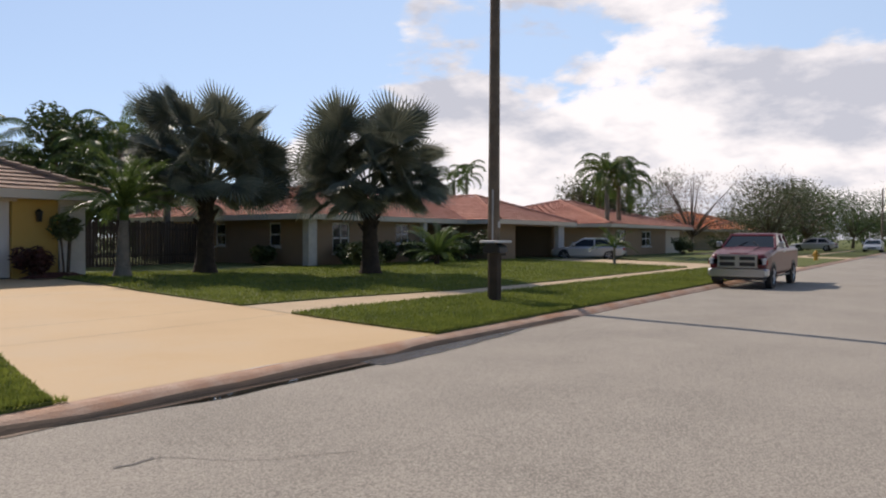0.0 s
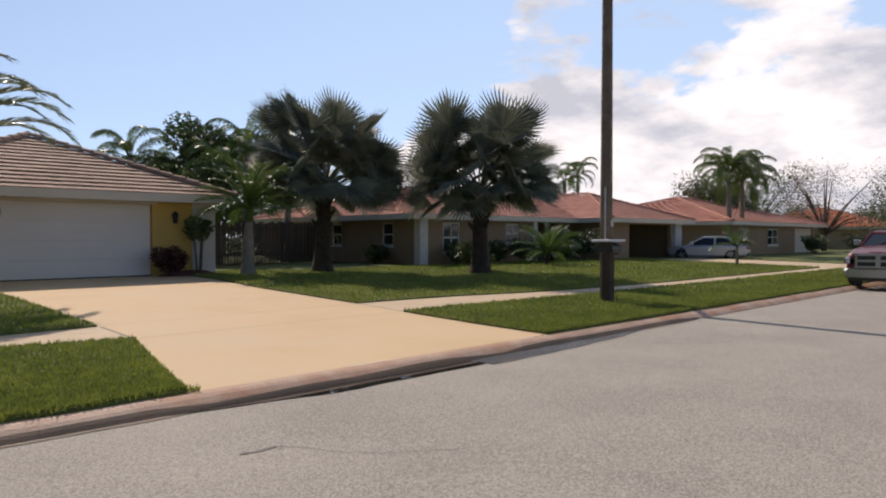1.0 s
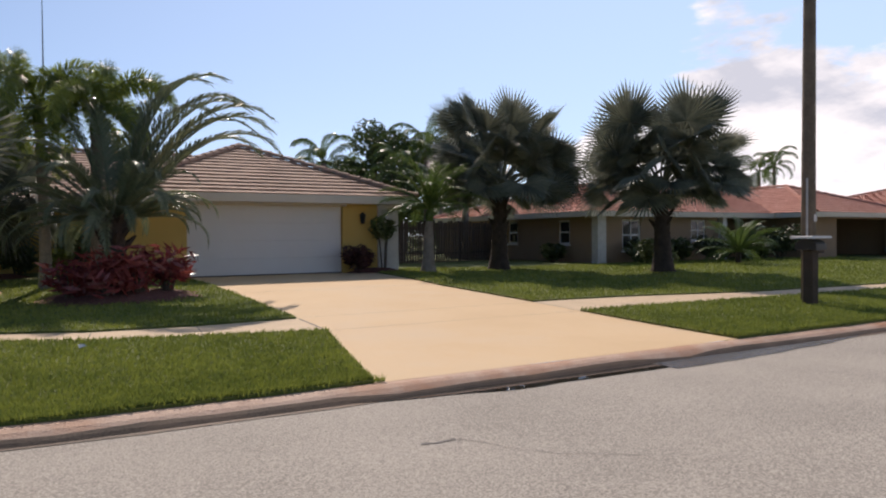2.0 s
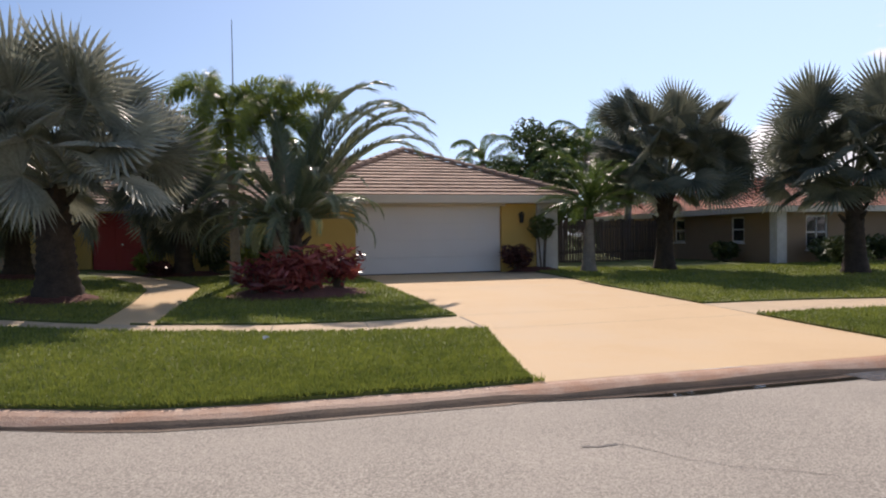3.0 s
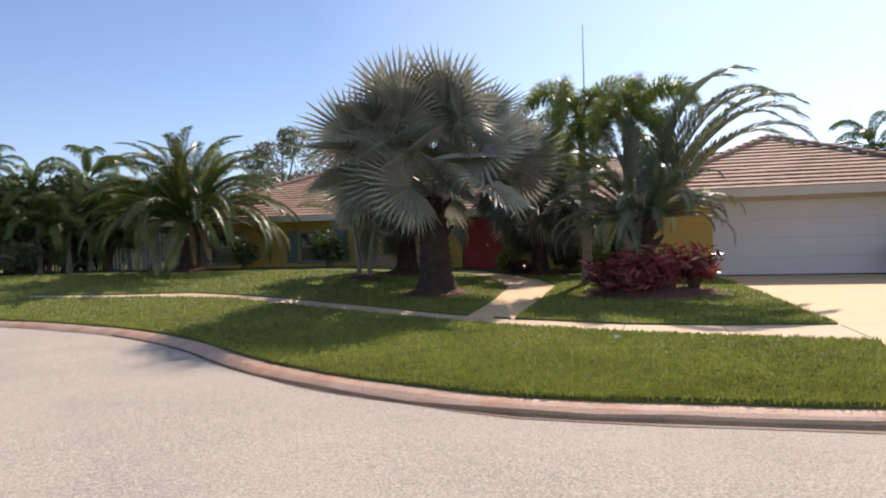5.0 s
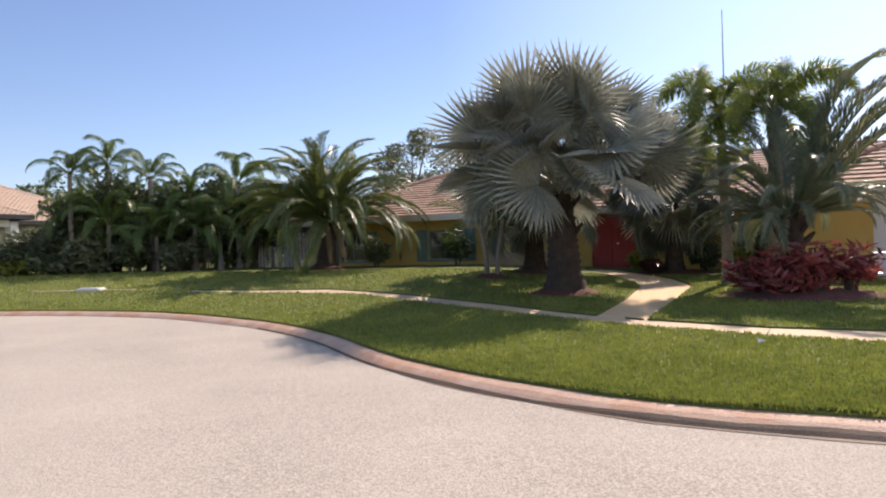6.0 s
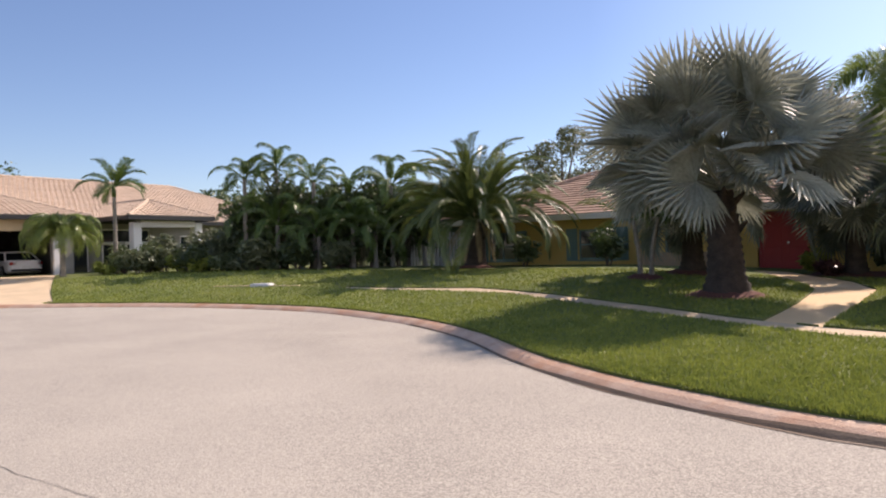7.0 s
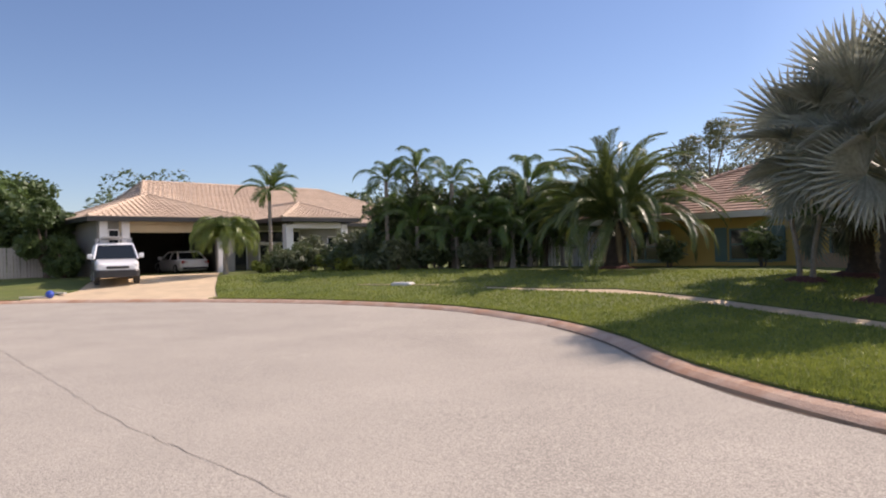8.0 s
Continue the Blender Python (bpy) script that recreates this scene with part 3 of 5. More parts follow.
def hip_roof(house, x0, x1, y0, y1, ze, pitch, mat, fascia, ends=("hip", "hip"), axis="x", wave=0.025, name="roof", tile=0.32, run=None):
    """Hipped roof over a rectangle of eaves; the ridge runs along the axis."""
    roof = part(name, Mesh().add([(x0, y0, ze - .02), (x1, y0, ze - .02), (x1, y1, ze - .02), (x0, y1, ze - .02)], [(0, 1, 2, 3)]), fascia, house)
    if axis == "x":
        h = (y1 - y0) / 2
        zr, yr = ze + pitch * h, (y0 + y1) / 2
        ra = (x0 + (h if ends[0] == "hip" else 0), yr, zr)
        rb = (x1 - (h if ends[1] == "hip" else 0), yr, zr)
        c = [(x0, y0, ze), (x1, y0, ze), (x1, y1, ze), (x0, y1, ze)]
        faces = [(c[0], c[1], rb, ra), (c[2], c[3], ra, rb)]
        if ends[1] == "hip":
            faces.append((c[1], c[2], rb, rb))
        if ends[0] == "hip":
            faces.append((c[3], c[0], ra, ra))
        caps = [(c[0], ra), (c[3], ra), (c[1], rb), (c[2], rb), (ra, rb)]
    else:
        h = (x1 - x0) / 2
        zr, xr = ze + pitch * h, (x0 + x1) / 2
        ra = (xr, y0 + ((run or h) if ends[0] == "hip" else 0), zr)
        rb = (xr, y1 - (h if ends[1] == "hip" else 0), zr)
        c = [(x0, y0, ze), (x1, y0, ze), (x1, y1, ze), (x0, y1, ze)]
        faces = [(c[1], c[2], rb, ra), (c[3], c[0], ra, rb)]
        if ends[0] == "hip":
            faces.append((c[0], c[1], ra, ra))
        if ends[1] == "hip":
            faces.append((c[2], c[3], rb, rb))
        caps = [(c[0], ra), (c[1], ra), (c[2], rb), (c[3], rb), (ra, rb)]
    deck = Mesh()
    for f in faces:
        q = [f[0], f[1], f[2]] + ([f[3]] if f[3] != f[2] else [])
        deck.add(q, [tuple(range(len(q)))])
    part("roof_deck", deck, mat, roof)
    for f in faces:
        roof_face(house, roof, *f, mat, wave=wave, tile=tile)
    for a, b in caps:
        if (Vector(a) - Vector(b)).length > 0.5:
            hip_caps(roof, a, b, mat)
    t, dn = 0.03, 0.21
    for q in ((x0 - t, x1 + t, y0 - t, y0), (x0 - t, x1 + t, y1, y1 + t), (x0 - t, x0, y0, y1), (x1, x1 + t, y0, y1)):
        part("fascia", Mesh().box(*q, ze - dn, ze + .03), fascia, house)
    return roof


def window(house, ax, at, a0, a1, z0, z1, frame_mat, mullions=1, rails=1, face=-1):
    """Framed sash window set into an opening; face is the outward side."""
    w = part("window", Mesh(), frame_mat, house)
    fr = Mesh()
    t = 0.07
    bars = [(a0, a0 + t, z0, z1), (a1 - t, a1, z0, z1), (a0 + t, a1 - t, z1 - t, z1), (a0 + t, a1 - t, z0, z0 + t)]
    for i in range(1, mullions + 1):
        c = a0 + (a1 - a0) * i / (mullions + 1)
        bars.append((c - .025, c + .025, z0 + t, z1 - t))
    for i in range(1, rails + 1):
        c = z0 + (z1 - z0) * i / (rails + 1)
        bars.append((a0 + t, a1 - t, c - .03, c + .03))
    for p, q, u, v in bars:
        if ax == "x":
            fr.box(p, q, at + .04, at + .10, u, v)
        else:
            fr.box(at + .04, at + .10, p, q, u, v)
    part("window_frame", fr, frame_mat, w)
    pm = Mesh()
    if ax == "x":
        pm.box(a0 + .03, a1 - .03, at + .065, at + .075, z0 + .03, z1 - .03)
    else:
        pm.box(at + .065, at + .075, a0 + .03, a1 - .03, z0 + .03, z1 - .03)
    part("pane", pm, M["glass"], w, "dark reflecting glass")
    sm = Mesh()
    if ax == "x":
        sm.box(a0 - .06, a1 + .06, at - .05, at + .04, z0 - .07, z0 - .005)
    else:
        sm.box(at + (.16 if face > 0 else -.05), at + (.25 if face > 0 else .04), a0 - .06, a1 + .06, z0 - .07, z0 - .005)
    part("window_sill", sm, frame_mat, w)
    return w


def sectional_door(house, x0, x1, y, z0, z1, mat, rows=4):
    d = part("garage_door", Mesh().box(x0, x1, y + .05, y + .07, z0, z1), mat, house, "white sectional double garage door, closed")
    h = (z1 - z0) / rows
    for r in range(rows):
        part("door_section", Mesh().box(x0 + .01, x1 - .01, y, y + .048, z0 + r * h + .002, z0 + (r + 1) * h - .002, 0.004), mat, d)
    part("weather_strip", Mesh().box(x0, x1, y - .01, y - .002, z0, z0 + .04), M["plastic"], d)
    return d


# --- yellow house with the red door ---
EAVE = 2.86
home = thing("house", 0, 0, 0, 0, "single-storey yellow stucco house with brown tile roof and white garage door", "house")
FL = 0.45
wm = Mesh()
wall_piece(wm, "x", 20.6, 2.9, 9.05, 0.2, 2.72, 0.2, [(3.12, 7.85, FL - .3, FL + 2.13)])
wall_piece(wm, "y", 9.55, 20.8, 36, 0.2, 2.72, 0.2)
wall_piece(wm, "x", 20.6, 1.4, 2.9, 0.2, 2.72, 0.2)
wall_piece(wm, "y", 1.4, 20.8, 26.3, 0.2, 2.72, 0.2)
wall_piece(wm, "x", 26.3, -18.0, 1.6, 0.2, 2.72, 0.2,
           [(-5.3, -3.5, 0.2, 2.62), (-12.2, -10.6, 1.0, 2.25), (-3.0, -1.9, 1.25, 2.3), (-16.6, -15.2, 1.0, 2.25), (-8.6, -7.2, 0.9, 2.4)])
wall_piece(wm, "y", -18.0, 26.5, 36, 0.2, 2.72, 0.2)
wall_piece(wm, "x", 36, -18, 9.75, 0.2, 2.72, 0.2)
part("wall", wm, M["yellow"], home, "warm yellow stucco wall")
part("corner_pier", Mesh().box(9.05, 9.78, 20.52, 20.8, 0.2, 2.70, 0.01), M["stone"], home, "white painted stone pier")
part("soffit", Mesh().box(0.9, 10.2, 20.0, 20.58, 2.66, 2.69), M["fascia"], home)
part("door_header", Mesh().box(3.0, 7.97, 20.56, 20.6, FL + 2.13, 2.66), M["fascia"], home)
sectional_door(home, 3.13, 7.84, 20.72, FL, FL + 2.13, M["white"])
# added dark board behind the openings, painted as the rooms' shade
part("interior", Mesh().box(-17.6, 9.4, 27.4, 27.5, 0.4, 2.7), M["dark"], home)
hip_roof(home, -18.7, 10.25, 25.5, 36.7, EAVE, 0.40, M["tile_brown"], M["fascia"], wave=0.002, tile=0.42)
hip_roof(home, 0.85, 10.25, 20.0, 31.5, EAVE, 0.415, M["tile_brown"], M["fascia"], ("hip", "gable"), "y", 0.002, tile=0.42)
fd = part("front_door", Mesh().box(-5.25, -3.55, 26.36, 26.42, 0.5, 2.6), M["red_door"], home, "dark red double front door")
for a in (-5.2, -4.38):
    for z in (0.7, 1.5):
        part("door_panel", Mesh().box(a + .1, a + .68, 26.335, 26.358, z, z + .65, 0.01), M["red_door"], fd)
part("door_knob", Mesh().tube([(-4.3, 26.30, 1.5), (-4.3, 26.36, 1.5)], [.035, .03]), M["chrome"], fd)
for a, b, z0, z1 in ((-12.2, -10.6, 1.0, 2.25), (-3.0, -1.9, 1.25, 2.3), (-16.6, -15.2, 1.0, 2.25), (-8.6, -7.2, 0.9, 2.4)):
    window(home, "x", 26.3, a, b, z0, z1, M["shutter"])
for a in (-12.75, -10.55, -17.15, -15.15):
    sh = part("shutter", Mesh().box(a, a + .5, 26.255, 26.296, 0.95, 2.3), M["shutter"], home, "teal louvred shutter")
    for k in range(12):
        part("slat", Mesh().box(a + .05, a + .45, 26.235, 26.253, 1.0 + k * .105, 1.08 + k * .105), M["shutter"], sh)
part("entry_column", Mesh().box(-6.6, -6.3, 25.6, 25.9, 0.3, 2.66, .02), M["white"], home, "white square entry column")
part("planter_wall", Mesh().box(-9.2, -6.7, 25.1, 25.4, 0.3, 1.25, .02), M["tan"], home, "low tan brick planter wall")
lm = part("wall_lantern", Mesh().tube([(8.5, 20.5, 2.03), (8.5, 20.5, 2.30)], [.07, .10], 6), M["black"], home, "black wall lantern")
part("lantern_cap", Mesh().tube([(8.5, 20.5, 2.30), (8.5, 20.5, 2.40)], [.13, .02], 6), M["black"], lm)
part("bracket", Mesh().box(8.46, 8.54, 20.5, 20.6, 2.2, 2.26), M["black"], lm)

# --- red-roofed neighbour ---
h2 = thing("house", 0, 0, 0, 0, "low tan house with a red tile roof and open carport", "house")
wm = Mesh()
wall_piece(wm, "x", 22.6, 20.3, 28.4, 0.1, 2.6, 0.2, [(21.8, 22.9, 0.9, 2.3), (26.2, 27.2, 1.3, 2.3)])
wall_piece(wm, "y", 20.3, 22.8, 36, 0.1, 2.6, 0.2, [(24.4, 25.2, 1.2, 2.3), (28.5, 29.3, 1.2, 2.3)])
wall_piece(wm, "x", 24.6, 28.4, 32.6, 0.1, 2.6, 0.2, [(29.2, 30.6, 0.8, 2.3)])
wall_piece(wm, "y", 28.2, 22.8, 24.6, 0.1, 2.6, 0.2)
wall_piece(wm, "x", 20.6, 32.4, 40.2, 0.1, 2.6, 0.2, [(34.6, 39.4, 0.0, 2.35)])
wall_piece(wm, "y", 32.4, 20.8, 26, 0.1, 2.6, 0.2)
wall_piece(wm, "y", 40.0, 20.8, 36, 0.1, 2.6, 0.2)
wall_piece(wm, "x", 36, 20.3, 40.2, 0.1, 2.6, 0.2)
wall_piece(wm, "x", 27.5, 32.6, 40, 0.1, 2.6, 0.1)
part("wall", wm, M["tan"], h2, "tan brick wall")
# dark board added behind the windows in place of unlit rooms
part("interior", Mesh().box(20.6, 32.2, 26.4, 26.5, 0.2, 2.5), M["dark"], h2)
part("corner_column", Mesh().box(20.0, 20.5, 22.2, 22.6, 0.1, 2.5, .02), M["stone"], h2, "pale stone corner column")
part("corner_column", Mesh().box(28.1, 28.4, 22.3, 22.6, 0.1, 2.5, .02), M["white"], h2, "white corner column")
part("corner_column", Mesh().box(39.5, 40.3, 20.3, 20.6, 0.1, 2.5, .02), M["stone"], h2, "pale stone corner column")
window(h2, "x", 22.6, 21.8, 22.9, 0.9, 2.3, M["white"])
window(h2, "x", 22.6, 26.2, 27.2, 1.3, 2.3, M["white"])
window(h2, "x", 24.6, 29.2, 30.6, 0.8, 2.3, M["white"])
window(h2, "y", 20.3, 24.4, 25.2, 1.2, 2.3, M["white"], 0)
window(h2, "y", 20.3, 28.5, 29.3, 1.2, 2.3, M["white"], 0)
hip_roof(h2, 19.5, 41.0, 22.0, 36.5, 2.62, 0.27, M["tile_red"], M["fascia"], wave=0.006, tile=0.42)
hip_roof(h2, 31.6, 41.0, 19.8, 30, 2.625, 0.35, M["tile_red"], M["fascia"], ("hip", "gable"), "y", 0.006, tile=0.42)

# --- third house along the street ---
h3 = thing("house", 0, 0, 0, 0, "cream house with a faded red tile roof behind palms", "house")
wm = Mesh()
wall_piece(wm, "x", 19.5, 45, 62, 0.1, 2.6, 0.2, [(47, 48.6, 1.0, 2.2), (52, 54, 1.0, 2.2), (57.5, 61.5, 0.1, 2.3)])
wall_piece(wm, "y", 45, 19.7, 34, 0.1, 2.6, 0.2)
wall_piece(wm, "y", 61.8, 19.7, 34, 0.1, 2.6, 0.2)
wall_piece(wm, "x", 34, 45, 62, 0.1, 2.6, 0.2)
part("wall", wm, M["tan"], h3)
window(h3, "x", 19.5, 47, 48.6, 1.0, 2.2, M["white"])
window(h3, "x", 19.5, 52, 54, 1.0, 2.2, M["white"])
sectional_door(h3, 57.5, 61.5, 19.6, 0.15, 2.3, M["fascia"])
hip_roof(h3, 44.3, 62.7, 18.8, 34.7, 2.62, 0.27, M["tile_red"], M["fascia"], tile=0.6)

h4 = thing("house", 0, 0, 0, 0, "distant pale house with an orange tile roof", "house")
wm = Mesh()
wall_piece(wm, "x", 19, 76, 92, 0.1, 2.6, 0.2, [(79, 81, 1, 2.2), (85, 89, .1, 2.3)])
wall_piece(wm, "y", 76, 19.2, 32, 0.1, 2.6, 0.2)
wall_piece(wm, "y", 91.8, 19.2, 32, 0.1, 2.6, 0.2)
wall_piece(wm, "x", 32, 76, 92, 0.1, 2.6, 0.2)
part("wall", wm, M["cream"], h4)
window(h4, "x", 19, 79, 81, 1.0, 2.2, M["white"])
sectional_door(h4, 85, 89, 19.1, 0.15, 2.3, M["white"])
hip_roof(h4, 75.3, 92.7, 18.3, 32.7, 2.6, 0.3, M["orange"], M["fascia"], tile=0.6)

# --- house at the end of the turning circle (faces +x) ---
gg = thing("house", 0, 0, 0, 0, "large house with a tan barrel-tile roof and open garage", "house")
GF = 0.66
wm = Mesh()
wall_piece(wm, "y", -38.6, 10.6, 18.2, 0.3, 3.75, 0.25, [(12.2, 17.1, 0.3, 3.15), (11.15, 11.75, GF + .9, 3.3)])
wall_piece(wm, "x", 10.6, -49, -38.6, 0.3, 3.75, 0.25)
wall_piece(wm, "x", 18.0, -49, -38.6, 0.3, 3.75, 0.25)
wall_piece(wm, "y", -42.2, 18.2, 35.5, 0.3, 3.75, 0.25, [(19.0, 20.8, 0.3, 3.2), (21.6, 24.8, 0.3, 3.4), (27, 29, 1.4, 3.0)])
wall_piece(wm, "y", -45.6, 10.8, 18.0, 0.3, 3.75, 0.15)
wall_piece(wm, "x", 35.3, -54, -42, 0.3, 3.75, 0.25)
part("wall", wm, M["grey_wall"], gg, "grey-beige stucco wall")
part("floor_slab", Mesh().box(-49, -38.4, 10.8, 18.0, 0.3, GF - .01), M["concrete"], gg)
# added dark board and garage liners: indoor shade painted as near-black surfaces
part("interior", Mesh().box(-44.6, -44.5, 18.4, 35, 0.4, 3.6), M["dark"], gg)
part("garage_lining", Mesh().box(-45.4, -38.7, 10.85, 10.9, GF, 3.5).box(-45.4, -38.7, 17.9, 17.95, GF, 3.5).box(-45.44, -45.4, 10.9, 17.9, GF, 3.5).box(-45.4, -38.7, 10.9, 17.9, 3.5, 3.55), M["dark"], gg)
part("header", Mesh().box(-38.36, -38.32, 11.7, 17.3, 3.12, 3.72), M["cream"], gg, "cream garage header")
part("pilaster", Mesh().box(-38.34, -38.2, 11.8, 12.2, GF - .2, 3.7, .01), M["white"], gg)
part("pilaster", Mesh().box(-38.34, -38.2, 17.1, 17.5, GF - .2, 3.7, .01), M["white"], gg)
part("pilaster", Mesh().box(-38.34, -38.2, 10.7, 11.1, GF - .2, 3.7, .01), M["white"], gg)
window(gg, "y", -38.5, 11.15, 11.75, GF + .9, 3.3, M["white"], 0, 0, 1)
window(gg, "y", -42.1, 19.0, 20.8, GF, 3.2, M["white"], 1, 0, 1)
window(gg, "y", -42.1, 27, 29, 1.4, 3.0, M["white"], 1, 1, 1)
# entry: glazed doors with a transom under the porch
window(gg, "y", -42.1, 21.6, 24.8, 2.55, 3.4, M["white"], 0, 0, 1)
ed_ = part("front_door", Mesh().box(-42.05, -42.0, 21.6, 24.8, GF, 2.54), M["glass"], gg, "glazed white double entry door")
for a in (21.6, 22.55, 23.15, 23.75, 24.7):
    part("stile", Mesh().box(-41.998, -41.95, a, a + .1, GF, 2.54), M["white"], ed_)
part("door_head", Mesh().box(-41.998, -41.94, 21.6, 24.8, 2.42, 2.56), M["white"], ed_)
for a in (20.95, 24.95):
    part("porch_column", Mesh().box(-37.6, -37.1, a, a + .5, 0.4, 3.62, .03), M["white"], gg, "square white porch column")
part("porch_beam", Mesh().box(-37.6, -37.15, 21.45, 24.95, 3.35, 3.72), M["white"], gg)
hip_roof(gg, -55.0, -41.2, 13.6, 37.2, 3.9, 0.44, M["tile_tan"], M["black"], ("hip", "hip"), "y", 0.05, run=2.7)
hip_roof(gg, -50.0, -37.7, 10.0, 18.9, 3.9, 0.36, M["tile_tan"], M["black"], ("hip", "hip"), "x", 0.05)
hip_roof(gg, -46.0, -36.6, 20.4, 26.0, 3.95, 0.40, M["tile_tan"], M["black"], ("gable", "hip"), "x", 0.05)
# ================= plants =================


def fan_leaf(R, petiole, seg, spread, droop, seed, cup=0.25, fold=0.0):
    """Costapalmate fan leaf: petiole along +x, pleated blade with split drooping tips."""
    r = random.Random(seed)
    m = Mesh()
    m.tube([(0, 0, 0), (petiole * .5, 0, .03), (petiole, 0, 0)], [.035, .026, .02], 4)
    hub = Vector((petiole, 0, 0))
    cf, sf = math.cos(radians(fold)), math.sin(radians(fold))
    bend = lambda p: (hub.x + (p.x - hub.x) * cf + (p.z - hub.z) * sf, p.y, hub.z - (p.x - hub.x) * sf + (p.z - hub.z) * cf)
    for i in range(seg):
        a = radians(spread) * ((i + .5) / seg * 2 - 1)
        w = radians(spread) / seg
        ln = R * (1 - .22 * (abs(a) / radians(spread)) ** 2) * r.uniform(.92, 1.06)
        out = lambda ang, d, z: hub + Vector((math.cos(ang) * d, math.sin(ang) * d, z - cup * d * abs(math.sin(ang)) * -1 * .6))
        mid = ln * r.uniform(.44, .52)
        l, c, q = out(a - w * 1.02, mid, 0), out(a, mid, .085), out(a + w * 1.02, mid, 0)
        e = out(a, ln * .8, -.02 - droop * .3 * R)
        side = Vector((-math.sin(a), math.cos(a), 0)) * mid * w * .62
        tip = out(a + r.uniform(-.03, .03), ln, -droop * R * r.uniform(.5, 1.4))
        m.add([bend(p) for p in (hub, l, c, q, e - side, e + side, tip)], [(0, 2, 1), (0, 3, 2), (1, 2, 4), (2, 5, 4), (2, 3, 5), (4, 5, 6)])
    return m


def feather(L, elev, bend, pairs, leaf, vee, hang, seed, plume=False, width=.035, start=.14, stem=.03, curl=1.5):
    """Feather frond: rachis rising at elev degrees and bending over by bend degrees, leaflets in two ranks or all round."""
    r = random.Random(seed)
    m = Mesh()
    n = 10
    pts, ang, p = [], [], Vector((0, 0, 0))
    for i in range(n + 1):
        a = radians(elev - bend * (i / n) ** curl)
        pts.append(p.copy())
        ang.append(a)
        p = p + Vector((math.cos(a), 0, math.sin(a))) * (L / n)
    m.tube(pts, [stem * (1 - .85 * i / n) + .004 for i in range(n + 1)], 4)
    for k in range(pairs):
        s = start + (1 - start) * (k + .5) / pairs
        i = min(n - 1, int(s * n))
        t = s * n - i
        base = pts[i].lerp(pts[i + 1], t)
        a = ang[i] * (1 - t) + ang[i + 1] * t
        f, u, sd = Vector((math.cos(a), 0, math.sin(a))), Vector((-math.sin(a), 0, math.cos(a))), Vector((0, 1, 0))
        ll = leaf * (math.sin(math.pi * (0.12 + 0.80 * (s - start) / (1 - start))) ** .6) * r.uniform(.85, 1.1)
        for side in (-1, 1):
            v = radians(r.uniform(-100, 90)) if plume else radians(vee + r.uniform(-9, 9))
            lean = radians((12 if plume else 35) + 25 * s + r.uniform(-6, 6))
            o = (sd * side * math.cos(v) + u * math.sin(v)) * math.cos(lean) + f * math.sin(lean)
            d1 = base + o * ll * .55
            d2 = base + o * ll * (1 - .12 * hang) + Vector((0, 0, -hang * ll * r.uniform(.4, .8)))
            w = f * width * .5
            m.add([tuple(q) for q in (base - w * .5, base + w * .5, d1 + w, d1 - w, d2)], [(0, 1, 2, 3), (3, 2, 4)])
    return m


def place_leaf(data, name, th, pos, azim, extra=None, scale=1.0):
    ob = new(name, data)
    ob.parent = th
    mat = Matrix.Translation(pos) @ Matrix.Rotation(azim, 4, "Z")
    if extra is not None:
        mat = mat @ extra
    ob.matrix_local = mat @ Matrix.Scale(scale, 4)
    return ob


def palm_trunk(th, h, r0, r1, mat, lean=(0, 0), rings=14, boots=0, flare=1.3, seed=0, name="trunk"):
    r = random.Random(seed)
    m = Mesh()
    pts, rad = [], []
    for i in range(rings * 2 + 1):
        t = i / (rings * 2)
        pts.append((lean[0] * t * t, lean[1] * t * t, h * t - (.15 if i == 0 else 0)))
        k = r0 + (r1 - r0) * t
        rad.append(k * (flare - (flare - 1) * min(1, t * 5)) * (1.05 if i % 2 else .96))
    m.tube(pts, rad, 14)
    tr = part(name, m, mat, th, smooth=True)
    if boots:
        for i in range(boots):
            t = .58 + .42 * i / boots
            a = i * 2.4
            c = Vector((lean[0] * t * t + math.cos(a) * r1 * .8, lean[1] * t * t + math.sin(a) * r1 * .8, h * t))
            o = Vector((math.cos(a), math.sin(a), 1.1)).normalized()
            part("leaf_base", Mesh().tube([c, c + o * .18, c + o * r.uniform(.28, .42)], [.09, .075, .03], 5), M["boots"], tr)
    return tr


FANS = {}


